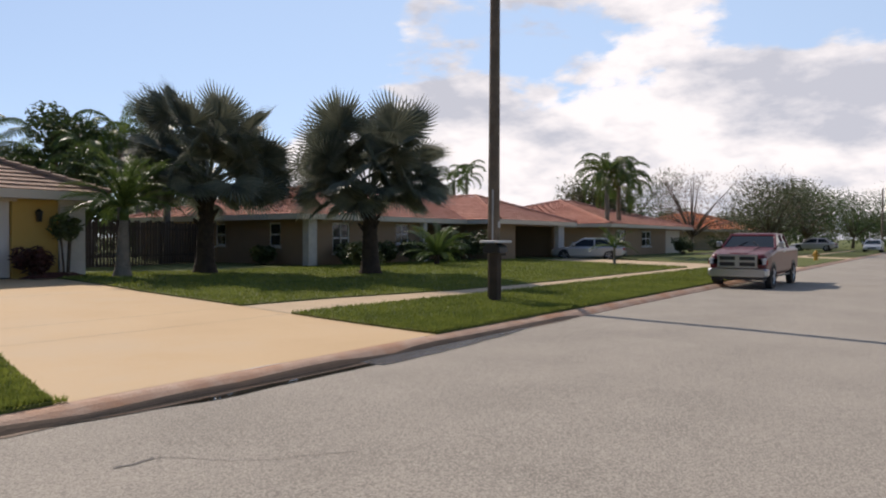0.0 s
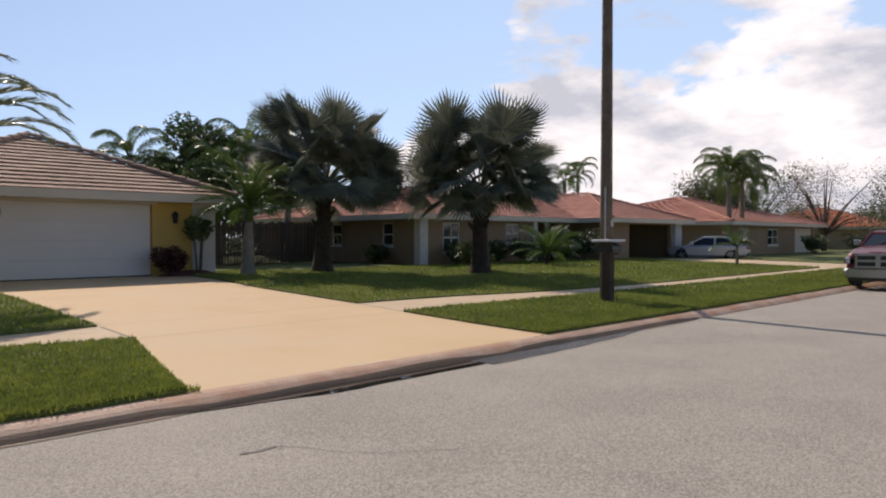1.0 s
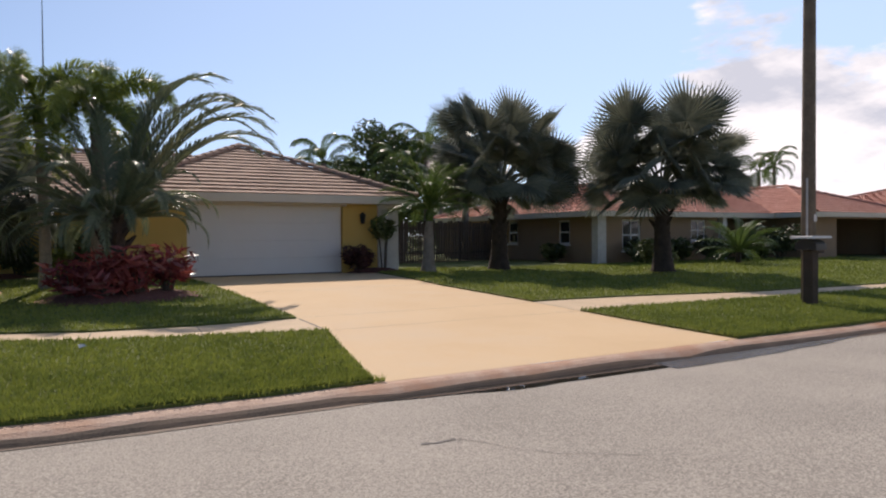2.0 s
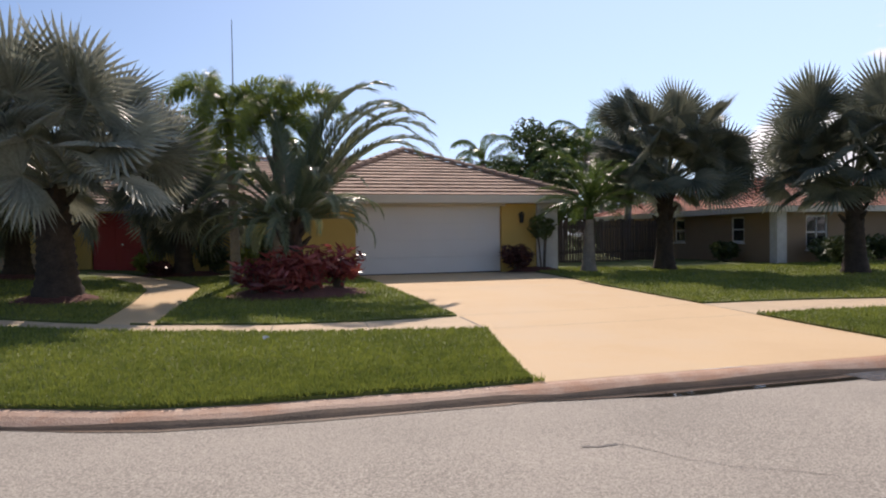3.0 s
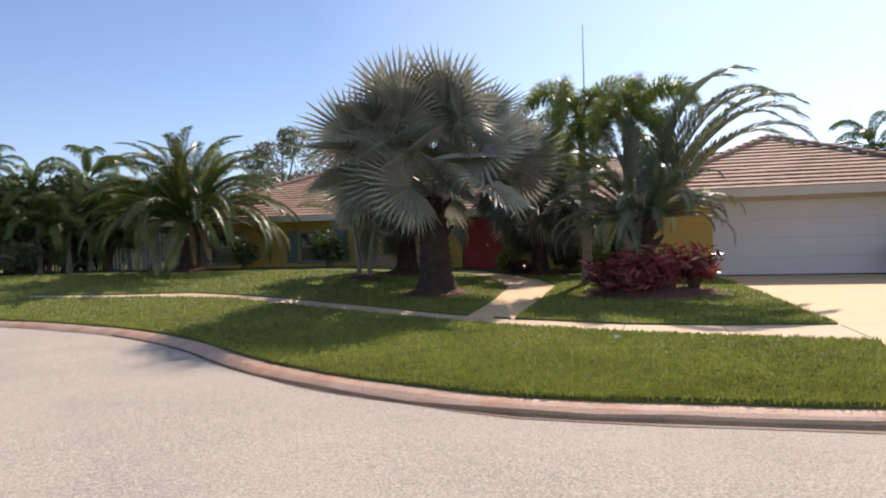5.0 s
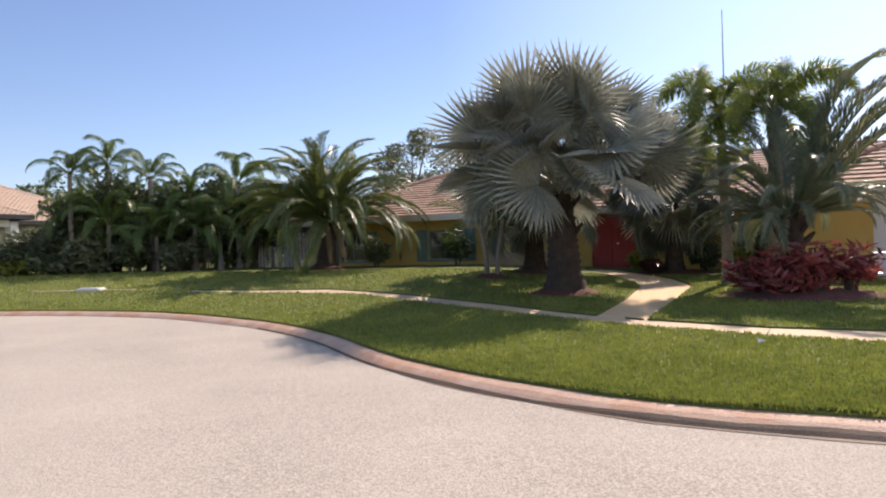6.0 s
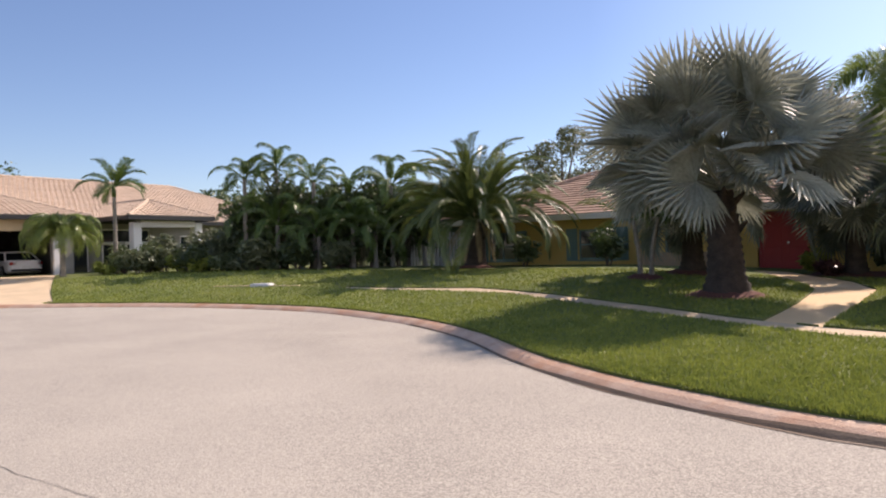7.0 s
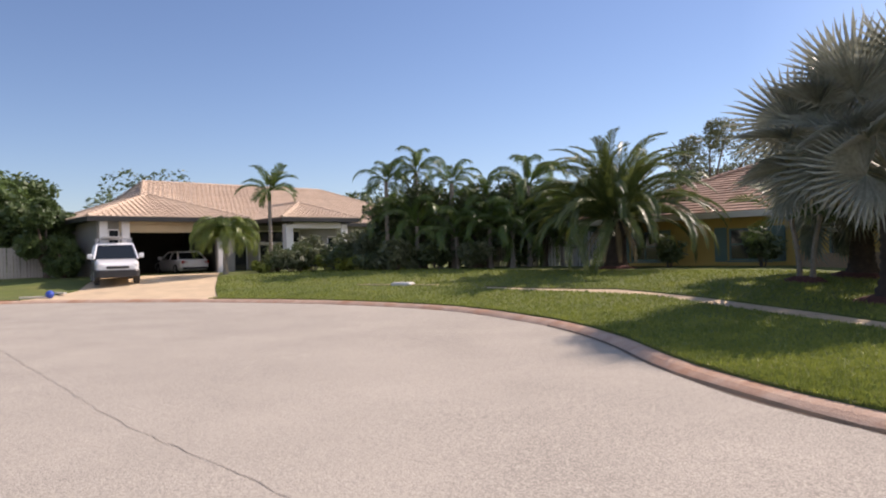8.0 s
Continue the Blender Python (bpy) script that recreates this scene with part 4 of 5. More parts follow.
def fan_palm(x, y, trunk_h, R, petiole, leaves, mat, label, lean=(0, 0), r0=.30, seed=1, top=1.0, group="", low=-38, twist=60, high=80):
    z = ground_z(x, y)
    th = thing("fan_palm", x, y, z, 0, label, "palm tree", group)
    palm_trunk(th, trunk_h, r0, r0 * .62, M["boots"], lean, boots=12, seed=seed)
    r = random.Random(seed)
    key = (mat.name, R, petiole)
    if key not in FANS:
        FANS[key] = [[fan_leaf(R, petiole * p, 36, 128, d, i + 3, .25, f).data("leaf", mat) for i, (d, f) in enumerate(((.02, 6), (.05, 20), (.09, 32), (.14, 48)))] for p in (1.0, .6)]
    head = Vector((lean[0], lean[1], trunk_h))
    for i in range(leaves):
        t = (i + .5) / leaves
        el = math.degrees(math.asin(math.sin(radians(high)) - (math.sin(radians(high)) - math.sin(radians(low))) * t ** .85)) + r.uniform(-8, 8)
        az = i * 2.39996 + r.uniform(-.25, .25)
        k = 0 if el > 45 else 1 if el > 15 else 2 if el > -10 else 3
        tilt = Matrix.Rotation(radians(-el), 4, "Y") @ Matrix.Rotation(radians(r.uniform(-twist, twist)), 4, "X")
        pos = head + Vector((math.cos(az) * r0 * .35, math.sin(az) * r0 * .35, .55 * top * (1 - t)))
        place_leaf(FANS[key][i % 3 == 2][k], "leaf", th, pos, az, tilt, r.uniform(.86, 1.08) * (top if el > 45 else 1))
    return th


def feather_set(name, mat, L, elevs, bend, pairs, leaf, vee, hang, **kw):
    return [(e, feather(L, e, bend + (90 - abs(e)) * .15, pairs, leaf, vee, hang, i * 7 + 1, **kw).data(name, mat)) for i, e in enumerate(elevs)]


def feather_palm(name, x, y, trunk_h, r0, r1, sets, count, label, trunk_mat, lean=(0, 0), seed=1, group="", z=None, boots=0, turn=0.0, shaft=0.0, scale=1.0):
    z = ground_z(x, y) if z is None else z
    th = thing(name, x, y, z, 0, label, "palm tree", group)
    palm_trunk(th, trunk_h, r0, r1, trunk_mat, lean, boots=boots, seed=seed)
    r = random.Random(seed)
    head = Vector((lean[0], lean[1], trunk_h))
    if shaft:
        part("crownshaft", Mesh().tube([head - Vector((0, 0, .1)), head + Vector((0, 0, shaft * .4)), head + Vector((0, 0, shaft))], [r1 * 1.15, r1 * 1.2, r1 * .5], 10),
             M["green_leaf"], th, "smooth green crownshaft", True)
        head = head + Vector((0, 0, shaft * .9))
    for i in range(count):
        t = (i + .5) / count
        e, d = sets[min(len(sets) - 1, int(t * len(sets)))]
        az = turn + i * 2.39996 + r.uniform(-.3, .3)
        tilt = Matrix.Rotation(radians(r.uniform(-7, 7)), 4, "Y") @ Matrix.Rotation(radians(r.uniform(-25, 25)), 4, "X")
        place_leaf(d, "frond", th, head + Vector((math.cos(az) * r1 * .6, math.sin(az) * r1 * .6, 0)), az, tilt, scale * r.uniform(.85, 1.1))
    return th


def leaf_cards(centres, radius, count, size, seed, flat=.75, long=1.0):
    """Many small leaves round the given clump centres."""
    r = np.random.RandomState(seed)
    C = np.array([tuple(c) for c in centres])
    k = r.randint(0, len(C), count)
    v = r.normal(size=(count, 3))
    v /= np.linalg.norm(v, axis=1)[:, None]
    rad = radius if np.isscalar(radius) else np.array(radius)[k]
    P = C[k] + v * (r.uniform(.35, 1, count) ** .5 * rad)[:, None] * np.array((1, 1, flat))
    a = r.normal(size=(count, 3)) * np.array((1, 1, .6))
    a /= np.linalg.norm(a, axis=1)[:, None]
    b = np.cross(a, r.normal(size=(count, 3)))
    b /= np.linalg.norm(b, axis=1)[:, None]
    s = (size * r.uniform(.6, 1.3, count))[:, None]
    q = np.stack([P - a * s * long, P + b * s * .4, P + a * s * long, P - b * s * .4], 1).reshape(-1, 3)
    m = Mesh()
    m.v = [tuple(p) for p in q.tolist()]
    m.f = [(4 * i, 4 * i + 1, 4 * i + 2, 4 * i + 3) for i in range(count)]
    return m


def tree(x, y, h, spread, leaves, size, mat, label, seed, trunk_r=.2, name="tree", trunk_frac=.35, group="", limbs=9, clump=.34, z=None, low=.5):
    r = random.Random(seed)
    z = ground_z(x, y) if z is None else z
    th = thing(name, x, y, z, 0, label, "tree", group)
    fork = Vector((r.uniform(-.2, .2), r.uniform(-.2, .2), h * trunk_frac))
    tr = part("trunk", Mesh().tube([(0, 0, -.1), fork * .5, fork], [trunk_r * 1.3, trunk_r, trunk_r * .8], 9), M["bark"], th, smooth=True)
    tips, radii = [], []
    for i in range(limbs):
        a = i * 2.4 + r.uniform(-.3, .3)
        d = spread * r.uniform(.35, .8)
        tip = Vector((math.cos(a) * d, math.sin(a) * d, h * r.uniform(low, .88)))
        if i == 0:
            tip = Vector((0, 0, h * .86))
        kn = fork.lerp(tip, .5) + Vector((0, 0, h * .05))
        part("limb", Mesh().tube([fork, kn, tip], [trunk_r * .55, trunk_r * .3, trunk_r * .08], 6), M["bark"], tr, smooth=True)
        for _ in range(3):
            tips.append(tip.lerp(kn, r.uniform(0, .5)) + Vector((r.uniform(-1, 1), r.uniform(-1, 1), r.uniform(-.6, .8))) * spread * .22)
            radii.append(spread * clump * r.uniform(.5, 1.1))
    part("crown", leaf_cards(tips, radii, leaves, size, seed), mat, th)
    return th


def shrub(x, y, w, h, leaves, size, mat, label, seed, name="shrub", long=1.3, group="", z=None, stems=5, base=0.0):
    r = random.Random(seed)
    z = ground_z(x, y) if z is None else z
    th = thing(name, x, y, z, 0, label, "shrub", group)
    tips, radii = [], []
    for i in range(stems):
        a = i * 2.4
        tip = Vector((math.cos(a) * w * r.uniform(.15, .36), math.sin(a) * w * r.uniform(.15, .36), base + (h - base) * r.uniform(.45, .8)))
        part("stem", Mesh().tube([(math.cos(a) * .05, math.sin(a) * .05, -.05), tip * .6, tip], [.03, .02, .008], 5), M["bark"], th)
        tips += [tip, tip * .7 + Vector((0, 0, base * .3))]
        radii += [min(w, h) * .36, min(w, h) * .30]
    part("foliage", leaf_cards(tips, radii, leaves, size, seed, .8, long), mat, th)
    return th


# --- silver fan palms ---
fan_palm(-3.95, 16.3, 2.4, 1.42, 1.9, 54, M["silver_leaf"], "large silver-blue fan palm with shaggy dark trunk on the lawn", (-.1, 0), .46, 15, 1.06, low=2, twist=75)
fan_palm(-6.1, 21.2, 2.1, 1.2, 1.4, 30, M["dim_leaf"], "silver fan palm growing close to the house wall", (0, 0), .36, 5)
fan_palm(-2.0, 23.0, 2.2, 1.2, 1.3, 28, M["dim_leaf"], "small silver fan palm beside the front door", (0, 0), .30, 9)
fan_palm(13.45, 20.0, 2.6, 1.2, 1.9, 60, M["dim_leaf"], "tall grey-green fan palm on the neighbour's lawn", (.1, 0), .33, 12, 1.15, "fan palms on the neighbour's lawn", 2, 70)
fan_palm(17.65, 16.4, 2.5, 1.2, 1.9, 60, M["dim_leaf"], "tall grey-green fan palm on the neighbour's lawn", (-.1, 0), .33, 21, 1.15, "fan palms on the neighbour's lawn", 2, 70)

# --- date palm ---
DATE = feather_set("frond", M["date_leaf"], 4.1, (84, 68, 54, 42, 30, 18, 6), 92, 84, .52, 30, .3, width=.055, curl=1.8)
feather_palm("date_palm", -15.3, 23.2, 2.0, .42, .40, DATE, 96, "squat date palm with a broad arching green crown", M["boots"], seed=4, boots=14)

dead = feather(3.2, -48, 30, 40, .4, 20, .5, 5, width=.05).data("dry_frond", M["dead_leaf"])
dp = [o for o in bpy.data.objects if o.name.startswith("date_palm")][0]
for az in (250, 285, 310, 225, 335, 200):
    place_leaf(dead, "dry_frond", dp, Vector((math.cos(radians(az)) * .35, math.sin(radians(az)) * .35, 2.0)), radians(az), None, .62)

# --- feather palms in front of the yellow house ---
TRI = feather_set("frond", M["tri_leaf"], 4.5, (80, 72, 64, 55, 45, 30), 108, 104, .62, 30, .28, width=.055, curl=3.2)
tri = thing("feather_palm", 1.0, 16.6, ground_z(1.0, 16.6), 0, "blue-green palm with long arching fronds over a crimson shrub", "palm tree")
palm_trunk(tri, 1.7, .26, .22, M["boots"], boots=12)
rr = random.Random(6)
for az, k, sc in ((8, 0, .92), (-3, 1, .95), (5, 2, .97), (-8, 3, .98), (0, 4, .96), (-14, 2, .9), (14, 4, .92), (3, 3, 1.0), (-22, 3, .85), (25, 2, .9), (160, 1, .72), (110, 1, .85), (70, 1, .9),
                  (170, 4, .65), (205, 3, .6), (130, 4, .7), (60, 4, .75), (90, 3, .8)):
    place_leaf(TRI[k][1], "frond", tri, Vector((math.cos(radians(az)) * .15, math.sin(radians(az)) * .15, 1.75)), radians(az + rr.uniform(-3, 3)),
               Matrix.Rotation(radians(rr.uniform(-3, 3)), 4, "Y") @ Matrix.Rotation(radians(rr.uniform(-8, 8)), 4, "X"), sc)
# the older fronds hang in a glossy skirt
for i in range(50):
    az = i * 137.5 + rr.uniform(-8, 8)
    place_leaf(TRI[5][1], "frond", tri, Vector((math.cos(radians(az)) * .18, math.sin(radians(az)) * .18, 1.65)), radians(az),
               Matrix.Rotation(radians(rr.uniform(-16, 34)), 4, "Y") @ Matrix.Rotation(radians(rr.uniform(-15, 15)), 4, "X"), rr.uniform(.38, .56))
FOX = feather_set("frond", M["fox_leaf"], 2.3, (78, 64, 48, 28, 2), 150, 240, .35, 10, .3, plume=True, curl=1.15, width=.024, stem=.022)
feather_palm("foxtail_palm", -0.34, 18.5, 4.0, .13, .10, FOX, 13, "slender foxtail palm with bushy drooping fronds", M["trunk"], (-.1, 0), 3, "foxtail palms", shaft=.5, scale=.95)
feather_palm("foxtail_palm", 0.75, 18.2, 3.75, .17, .12, FOX, 14, "slender foxtail palm with bushy drooping fronds", M["trunk"], (0, 0), 8, "foxtail palms", shaft=.5, scale=.98)
# twin-stemmed small palm on the left lawn
CLUMP = feather_set("frond", M["green_leaf"], 1.7, (76, 58, 38, 14), 60, 26, .42, 15, .25, width=.04)
feather_palm("clump_palm", -7.0, 19.2, 1.7, .07, .06, CLUMP, 12, "slim young palm with yellow-green fronds on the lawn", M["trunk"], (-.2, 0), 5, "young palms on the lawn")
feather_palm("clump_palm", -6.65, 19.1, 1.8, .07, .06, CLUMP, 12, "slim young palm with yellow-green fronds on the lawn", M["trunk"], (.25, 0), 7, "young palms on the lawn")

# --- palm at the garage corner with a pale bottle-shaped trunk ---
feather_palm("bottle_palm", 10.2, 19.2, 1.75, .22, .11, CLUMP, 34, "small palm with a swollen pale trunk beside the garage", M["trunk"], (.05, 0), 9, shaft=.35, scale=1.1)

# --- palms further along the street ---
QUEEN = feather_set("frond", M["green_leaf"], 3.0, (82, 66, 48, 26, 0), 128, 84, .62, 10, .85, width=.042)
for (px_, py_, hh, s, c) in ((45.5, 19.6, 5.6, 11, 26), (48.6, 20.0, 5.2, 12, 24)):
    feather_palm("queen_palm", px_, py_, hh, .2, .15, QUEEN, c, "queen palm with drooping green fronds beside a driveway", M["trunk"], (0, 0), s, "queen palms on the street")
feather_palm("young_palm", 33.0, 13.8, .9, .08, .06, CLUMP, 12, "young green palm planted in the lawn by a driveway", M["trunk"], seed=15, scale=.75)
feather_palm("pygmy_palm", 24.9, 19.0, .5, .13, .11, CLUMP, 26, "low spreading pygmy palm before the neighbour's wall", M["boots"], seed=16, scale=1.05)
for (px_, py_, hh, s) in ((52, 44, 8.0, 31), (58, 42, 7.2, 32), (66, 46, 8.6, 33), (24.5, 44, 7.4, 34)):
    feather_palm("queen_palm", px_, py_, hh, .2, .15, QUEEN, 14, "distant queen palm rising behind the roofs", M["trunk"], (0, 0), s, "palms behind the roofs")
for (px_, py_, hh, s) in ((13.0, 37.0, 5.4, 41), (14.6, 38.5, 4.6, 42), (16.2, 30.6, 5.6, 43), (18.0, 29.8, 5.0, 44), (14.4, 30.0, 4.4, 45)):
    feather_palm("queen_palm", px_, py_, hh, .18, .14, QUEEN, 14, "palm fronds showing above the brown tile roof", M["trunk"], (0, 0), s, "palms behind the roofs", scale=.9)

# --- palms round the end of the turning circle ---
ADON = feather_set("frond", M["green_leaf"], 1.8, (78, 55, 30, 6), 80, 52, .55, 25, .3, width=.05)
feather_palm("slender_palm", -33.6, 18.0, 4.0, .11, .09, ADON, 12, "slender palm with a small crown before the tan-roofed house", M["trunk"], seed=51, shaft=.5)
WEEP = feather_set("frond", M["fox_leaf"], 2.3, (74, 52, 28), 150, 70, .46, 5, .85, width=.03)
feather_palm("weeping_palm", -34.0, 15.6, 1.9, .13, .10, WEEP, 52, "weeping yellow-green palm beside the open garage", M["trunk"], seed=52)
for i, (px_, py_, hh) in enumerate(((-27.4, 21.2, 4.5), (-26.7, 22.6, 5.0), (-27.9, 22.0, 2.4), (-26.0, 22.0, 2.2), (-24.9, 23.4, 4.3), (-23.6, 24.6, 3.4), (-22.9, 24.0, 2.0), (-21.6, 25.4, 4.0), (-25.2, 24.8, 3.2), (-20.4, 26.4, 2.6), (-24.2, 23.0, 1.6), (-21.8, 24.4, 1.8))):
    feather_palm("hedge_palm", px_, py_, hh, .12, .09, QUEEN, 15, "palm in a dense screen of greenery between gardens", M["trunk"], seed=60 + i, group="garden screen palms", scale=.62 + .09 * (i % 4))
for i, (px_, py_, hh) in enumerate(((-47, 7.0, 4.6), (-46, 4.5, 4.2), (-49, 9.3, 3.6))):
    feather_palm("weeping_palm", px_, py_, hh, .2, .15, QUEEN, 18, "drooping palm behind the grey fence", M["trunk"], seed=80 + i, group="palms behind the fence", scale=.95)
feather_palm("sago_palm", -31.2, 23.4, 1.3, .2, .2, ADON, 22, "stout dark cycad among the shrubs", M["boots"], seed=90, scale=.9)

# --- broadleaf trees behind ---
tree(-19.8, 40.5, 9.2, 4.0, 9000, .12, M["olive_leaf"], "olive-green tree rising behind the house", 101, z=.5)
tree(15.0, 33.5, 7.9, 3.2, 9000, .13, M["tree_leaf"], "dense dark green tree between the two houses", 102, z=.4)
tree(18.8, 31.5, 7.4, 2.8, 8000, .13, M["tree_leaf"], "dense dark green tree between the two houses", 103, z=.4)
tree(13.0, 28.0, 5.0, 2.0, 6000, .11, M["tree_leaf"], "dark leafy tree beside the garage", 104, z=.4)
for i, (px_, py_, hh, sp, mt) in enumerate(((66, 20, 8, 5, "bare"), (72, 14.5, 7.5, 4.5, "olive_leaf"), (82, 15.5, 9.5, 6, "bare"), (92, 14, 8.5, 5, "tree_leaf"), (104, 16, 9, 6, "tree_leaf"), (118, 12, 9, 6.5, "tree_leaf"),
                                            (130, 2, 9, 7, "tree_leaf"), (128, -8, 8, 7, "tree_leaf"), (140, 9, 10, 8, "tree_leaf"), (145, -2, 10, 8, "olive_leaf"), (58, 26, 7, 4, "olive_leaf"), (76, 30, 9, 5.5, "tree_leaf"))):
    tree(px_, py_, hh, sp, 8500 if mt != "bare" else 6500, .13 if mt != "bare" else .08, M[mt], "thin half-bare street tree" if mt == "bare" else "leafy street tree in the distance", 110 + i, group="street trees", limbs=18, trunk_frac=.18, clump=.46, low=.25)
for i in range(12):
    tree(150 + 6 * math.sin(i * 2.1), -42 + 8 * i, 6.5 + 1.5 * math.sin(i * 1.3), 5.0, 3000, .3, M["tree_leaf"], "far belt of trees closing the street", 440 + i, group="far street belt", z=.2, trunk_frac=.08, low=.12, limbs=11, clump=.5)
for i in range(26):
    a = i / 25
    tree(-78 + 150 * a, 56 + 5 * math.sin(i * 1.7), 6.0 + 1.2 * math.sin(i * 2.3), 4.6, 2200, .3, M["tree_leaf"], "far belt of trees behind the houses", 400 + i, group="far tree belt", z=.4, trunk_frac=.1, low=.2, limbs=10, clump=.5)
for i, (px_, py_, hh, sp) in enumerate(((-42.0, 9.1, 4.6, 1.5), (-44.8, 8.6, 5.2, 1.8), (-40.2, 9.5, 2.6, .8), (-47.5, 6.5, 4.6, 2.4), (-50, 2.5, 5, 2.8), (-62, 12, 7, 5), (-66, 22, 8, 6), (-70, 34, 8, 6), (-60, 44, 8, 6), (-52, 48, 7.5, 5), (-42, 50, 7, 5), (-32, 48, 7, 5), (-58, 2, 7, 5), (-54, 10.5, 7.4, 3.5))):
    tree(px_, py_, hh, sp, 8000, .23, M["tree_leaf"], "dark leafy tree behind the gardens", 130 + i, group="trees behind the gardens", z=.5, limbs=11, trunk_frac=.12, low=.2, clump=.45)
for i, (px_, py_) in enumerate(((-30.5, 24.5), (-28.6, 22.6), (-27.0, 23.2), (-25.6, 23.9), (-24.2, 24.6), (-22.8, 25.3), (-21.4, 26.2), (-20.2, 27.4), (-19.2, 28.6), (-26.2, 26), (-23.5, 27.5))):
    tree(px_, py_, 3.9 + .5 * (i % 3), 1.7, 3600, .15, M["shrub_leaf"], "dense dark shrubbery screen between gardens", 150 + i, group="garden screen", trunk_frac=.1, limbs=12, clump=.5, low=.1)

# --- shrubs ---
for a, b, w, h, k in ((0.15, 15.15, 1.0, .95, 201), (0.75, 14.95, 1.1, 1.1, 202), (1.35, 15.2, 1.1, 1.15, 206), (1.95, 15.6, 1.0, 1.05, 207), (.9, 15.9, 1.2, 1.0, 208)):
    shrub(a, b, w, h, 280, .092, M["red_leaf"], "crimson-leaved shrub in a mulch bed", k, "crimson_shrub", 1.9, "crimson shrubs", stems=9)
shrub(2.75, 19.6, .6, .55, 350, .08, M["maroon_leaf"], "small maroon shrub at the garage corner", 203, "maroon_shrub")
shrub(8.2, 20.1, .9, .85, 900, .09, M["maroon_leaf"], "dark maroon shrub at the foot of the garage wall", 204, "maroon_shrub", stems=6)
shrub(9.05, 20.1, .75, 1.75, 700, .075, M["shrub_leaf"], "clipped standard shrub on bare stems by the garage", 205, "standard_shrub", base=.95)
for i, (a, b, w, h, mt) in enumerate(((-3.2, 24.3, .9, .95, "lime_leaf"), (-1.2, 24.6, .9, 1.0, "shrub_leaf"), (-0.2, 24.2, 1.1, .8, "lime_leaf"), (-2.6, 22.6, .7, .5, "maroon_leaf"), (-10.2, 24.6, 1.2, 1.5, "shrub_leaf"),
                                      (-13.7, 24.4, 1.1, 1.4, "shrub_leaf"), (0.6, 24.9, 1.6, 1.5, "shrub_leaf"))):
    shrub(a, b, w, h, 700, .12, M[mt], "lime-green shrub by the front path" if mt == "lime_leaf" else "dark foundation shrub against the house wall", 210 + i, group="foundation shrubs")
for i, (a, b, w, h) in enumerate(((22.0, 21.5, 1.8, 1.0), (24.0, 21.6, 1.8, 1.1), (26.4, 21.3, 2.0, 1.3), (28.0, 20.4, 1.6, 1.2), (30.6, 21.0, 2.4, 1.6), (18.6, 17.6, 1.4, 1.1), (19.4, 24.5, 1.2, .9), (42.5, 18.2, 2.2, 1.4), (56, 17.6, 2.4, 1.4), (65, 17, 2.4, 1.6))):
    shrub(a, b, w, h, 1000, .11, M["shrub_leaf"], "dark clipped shrub before the neighbour's wall", 230 + i, group="neighbour's shrubs", stems=7)
for i in range(15):
    rr = random.Random(300 + i)
    a = i / 14
    mt = ("lime_leaf", "shrub_leaf", "olive_leaf")[i % 3]
    shrub(-33.2 + 7.5 * a + rr.uniform(-.6, .6), 17.2 + 4.6 * a + rr.uniform(-.5, .7), 1.7, rr.uniform(.7, 1.7), 650, .13, M[mt],
          "bright lime shrub in the garden bed" if mt == "lime_leaf" else "leafy green shrub in the garden bed", 300 + i, group="garden bed shrubs")

for i, (a, b, w, h) in enumerate(((-31.4, 21.6, 1.8, 2.3), (-30.2, 22.6, 1.9, 2.6), (-29.2, 21.4, 1.7, 2.0), (-28.2, 22.0, 1.6, 1.7), (-33.6, 20.4, 1.5, 2.1), (-34.6, 18.9, 1.3, 1.5), (-26.4, 21.0, 1.6, 1.5), (-24.6, 22.0, 1.6, 1.5), (-23.0, 23.0, 1.6, 1.4))):
    shrub(a, b, w, h, 1100, .14, M["shrub_leaf" if i % 2 else "olive_leaf"], "tall leafy shrub in front of the tan-roofed house", 330 + i, group="tall garden shrubs", stems=8)

# --- mulch beds ---


def bed(x, y, rx, ry, seed):
    r = random.Random(seed)
    m = Mesh()
    n = 28
    rim = [(x + math.cos(6.2832 * k / n) * rx * r.uniform(.88, 1.08), y + math.sin(6.2832 * k / n) * ry * r.uniform(.88, 1.08)) for k in range(n)]
    mid = [(x + (a - x) * .55, y + (b - y) * .55) for a, b in rim]
    v = [(a, b, ground_z(a, b) - .01) for a, b in rim] + [(a, b, ground_z(a, b) + .09 + r.uniform(0, .04)) for a, b in mid] + [(x, y, ground_z(x, y) + .14)]
    m.add(v, [(k, (k + 1) % n, n + (k + 1) % n, n + k) for k in range(n)] + [(n + k, n + (k + 1) % n, 2 * n) for k in range(n)])
    for i_, v_ in enumerate(m.v):
        m.v[i_] = (v_[0], v_[1], v_[2] + .03)
    return tagged(part("mulch_bed", m, M["mulch"], smooth=True), "reddish-brown bark mulch round a plant", "mulch", kind="structure")


bed(1.0, 15.5, 1.75, 1.45, 1), bed(-3.97, 16.2, .95, .85, 2), bed(-6.85, 19.15, .6, .5, 3), bed(-15.3, 23.1, 1.0, .9, 4)
bed(-2.0, 23.2, 1.3, .9, 5), bed(-6.1, 21.2, .9, .8, 6), bed(8.75, 20.15, 1.0, .35, 7)


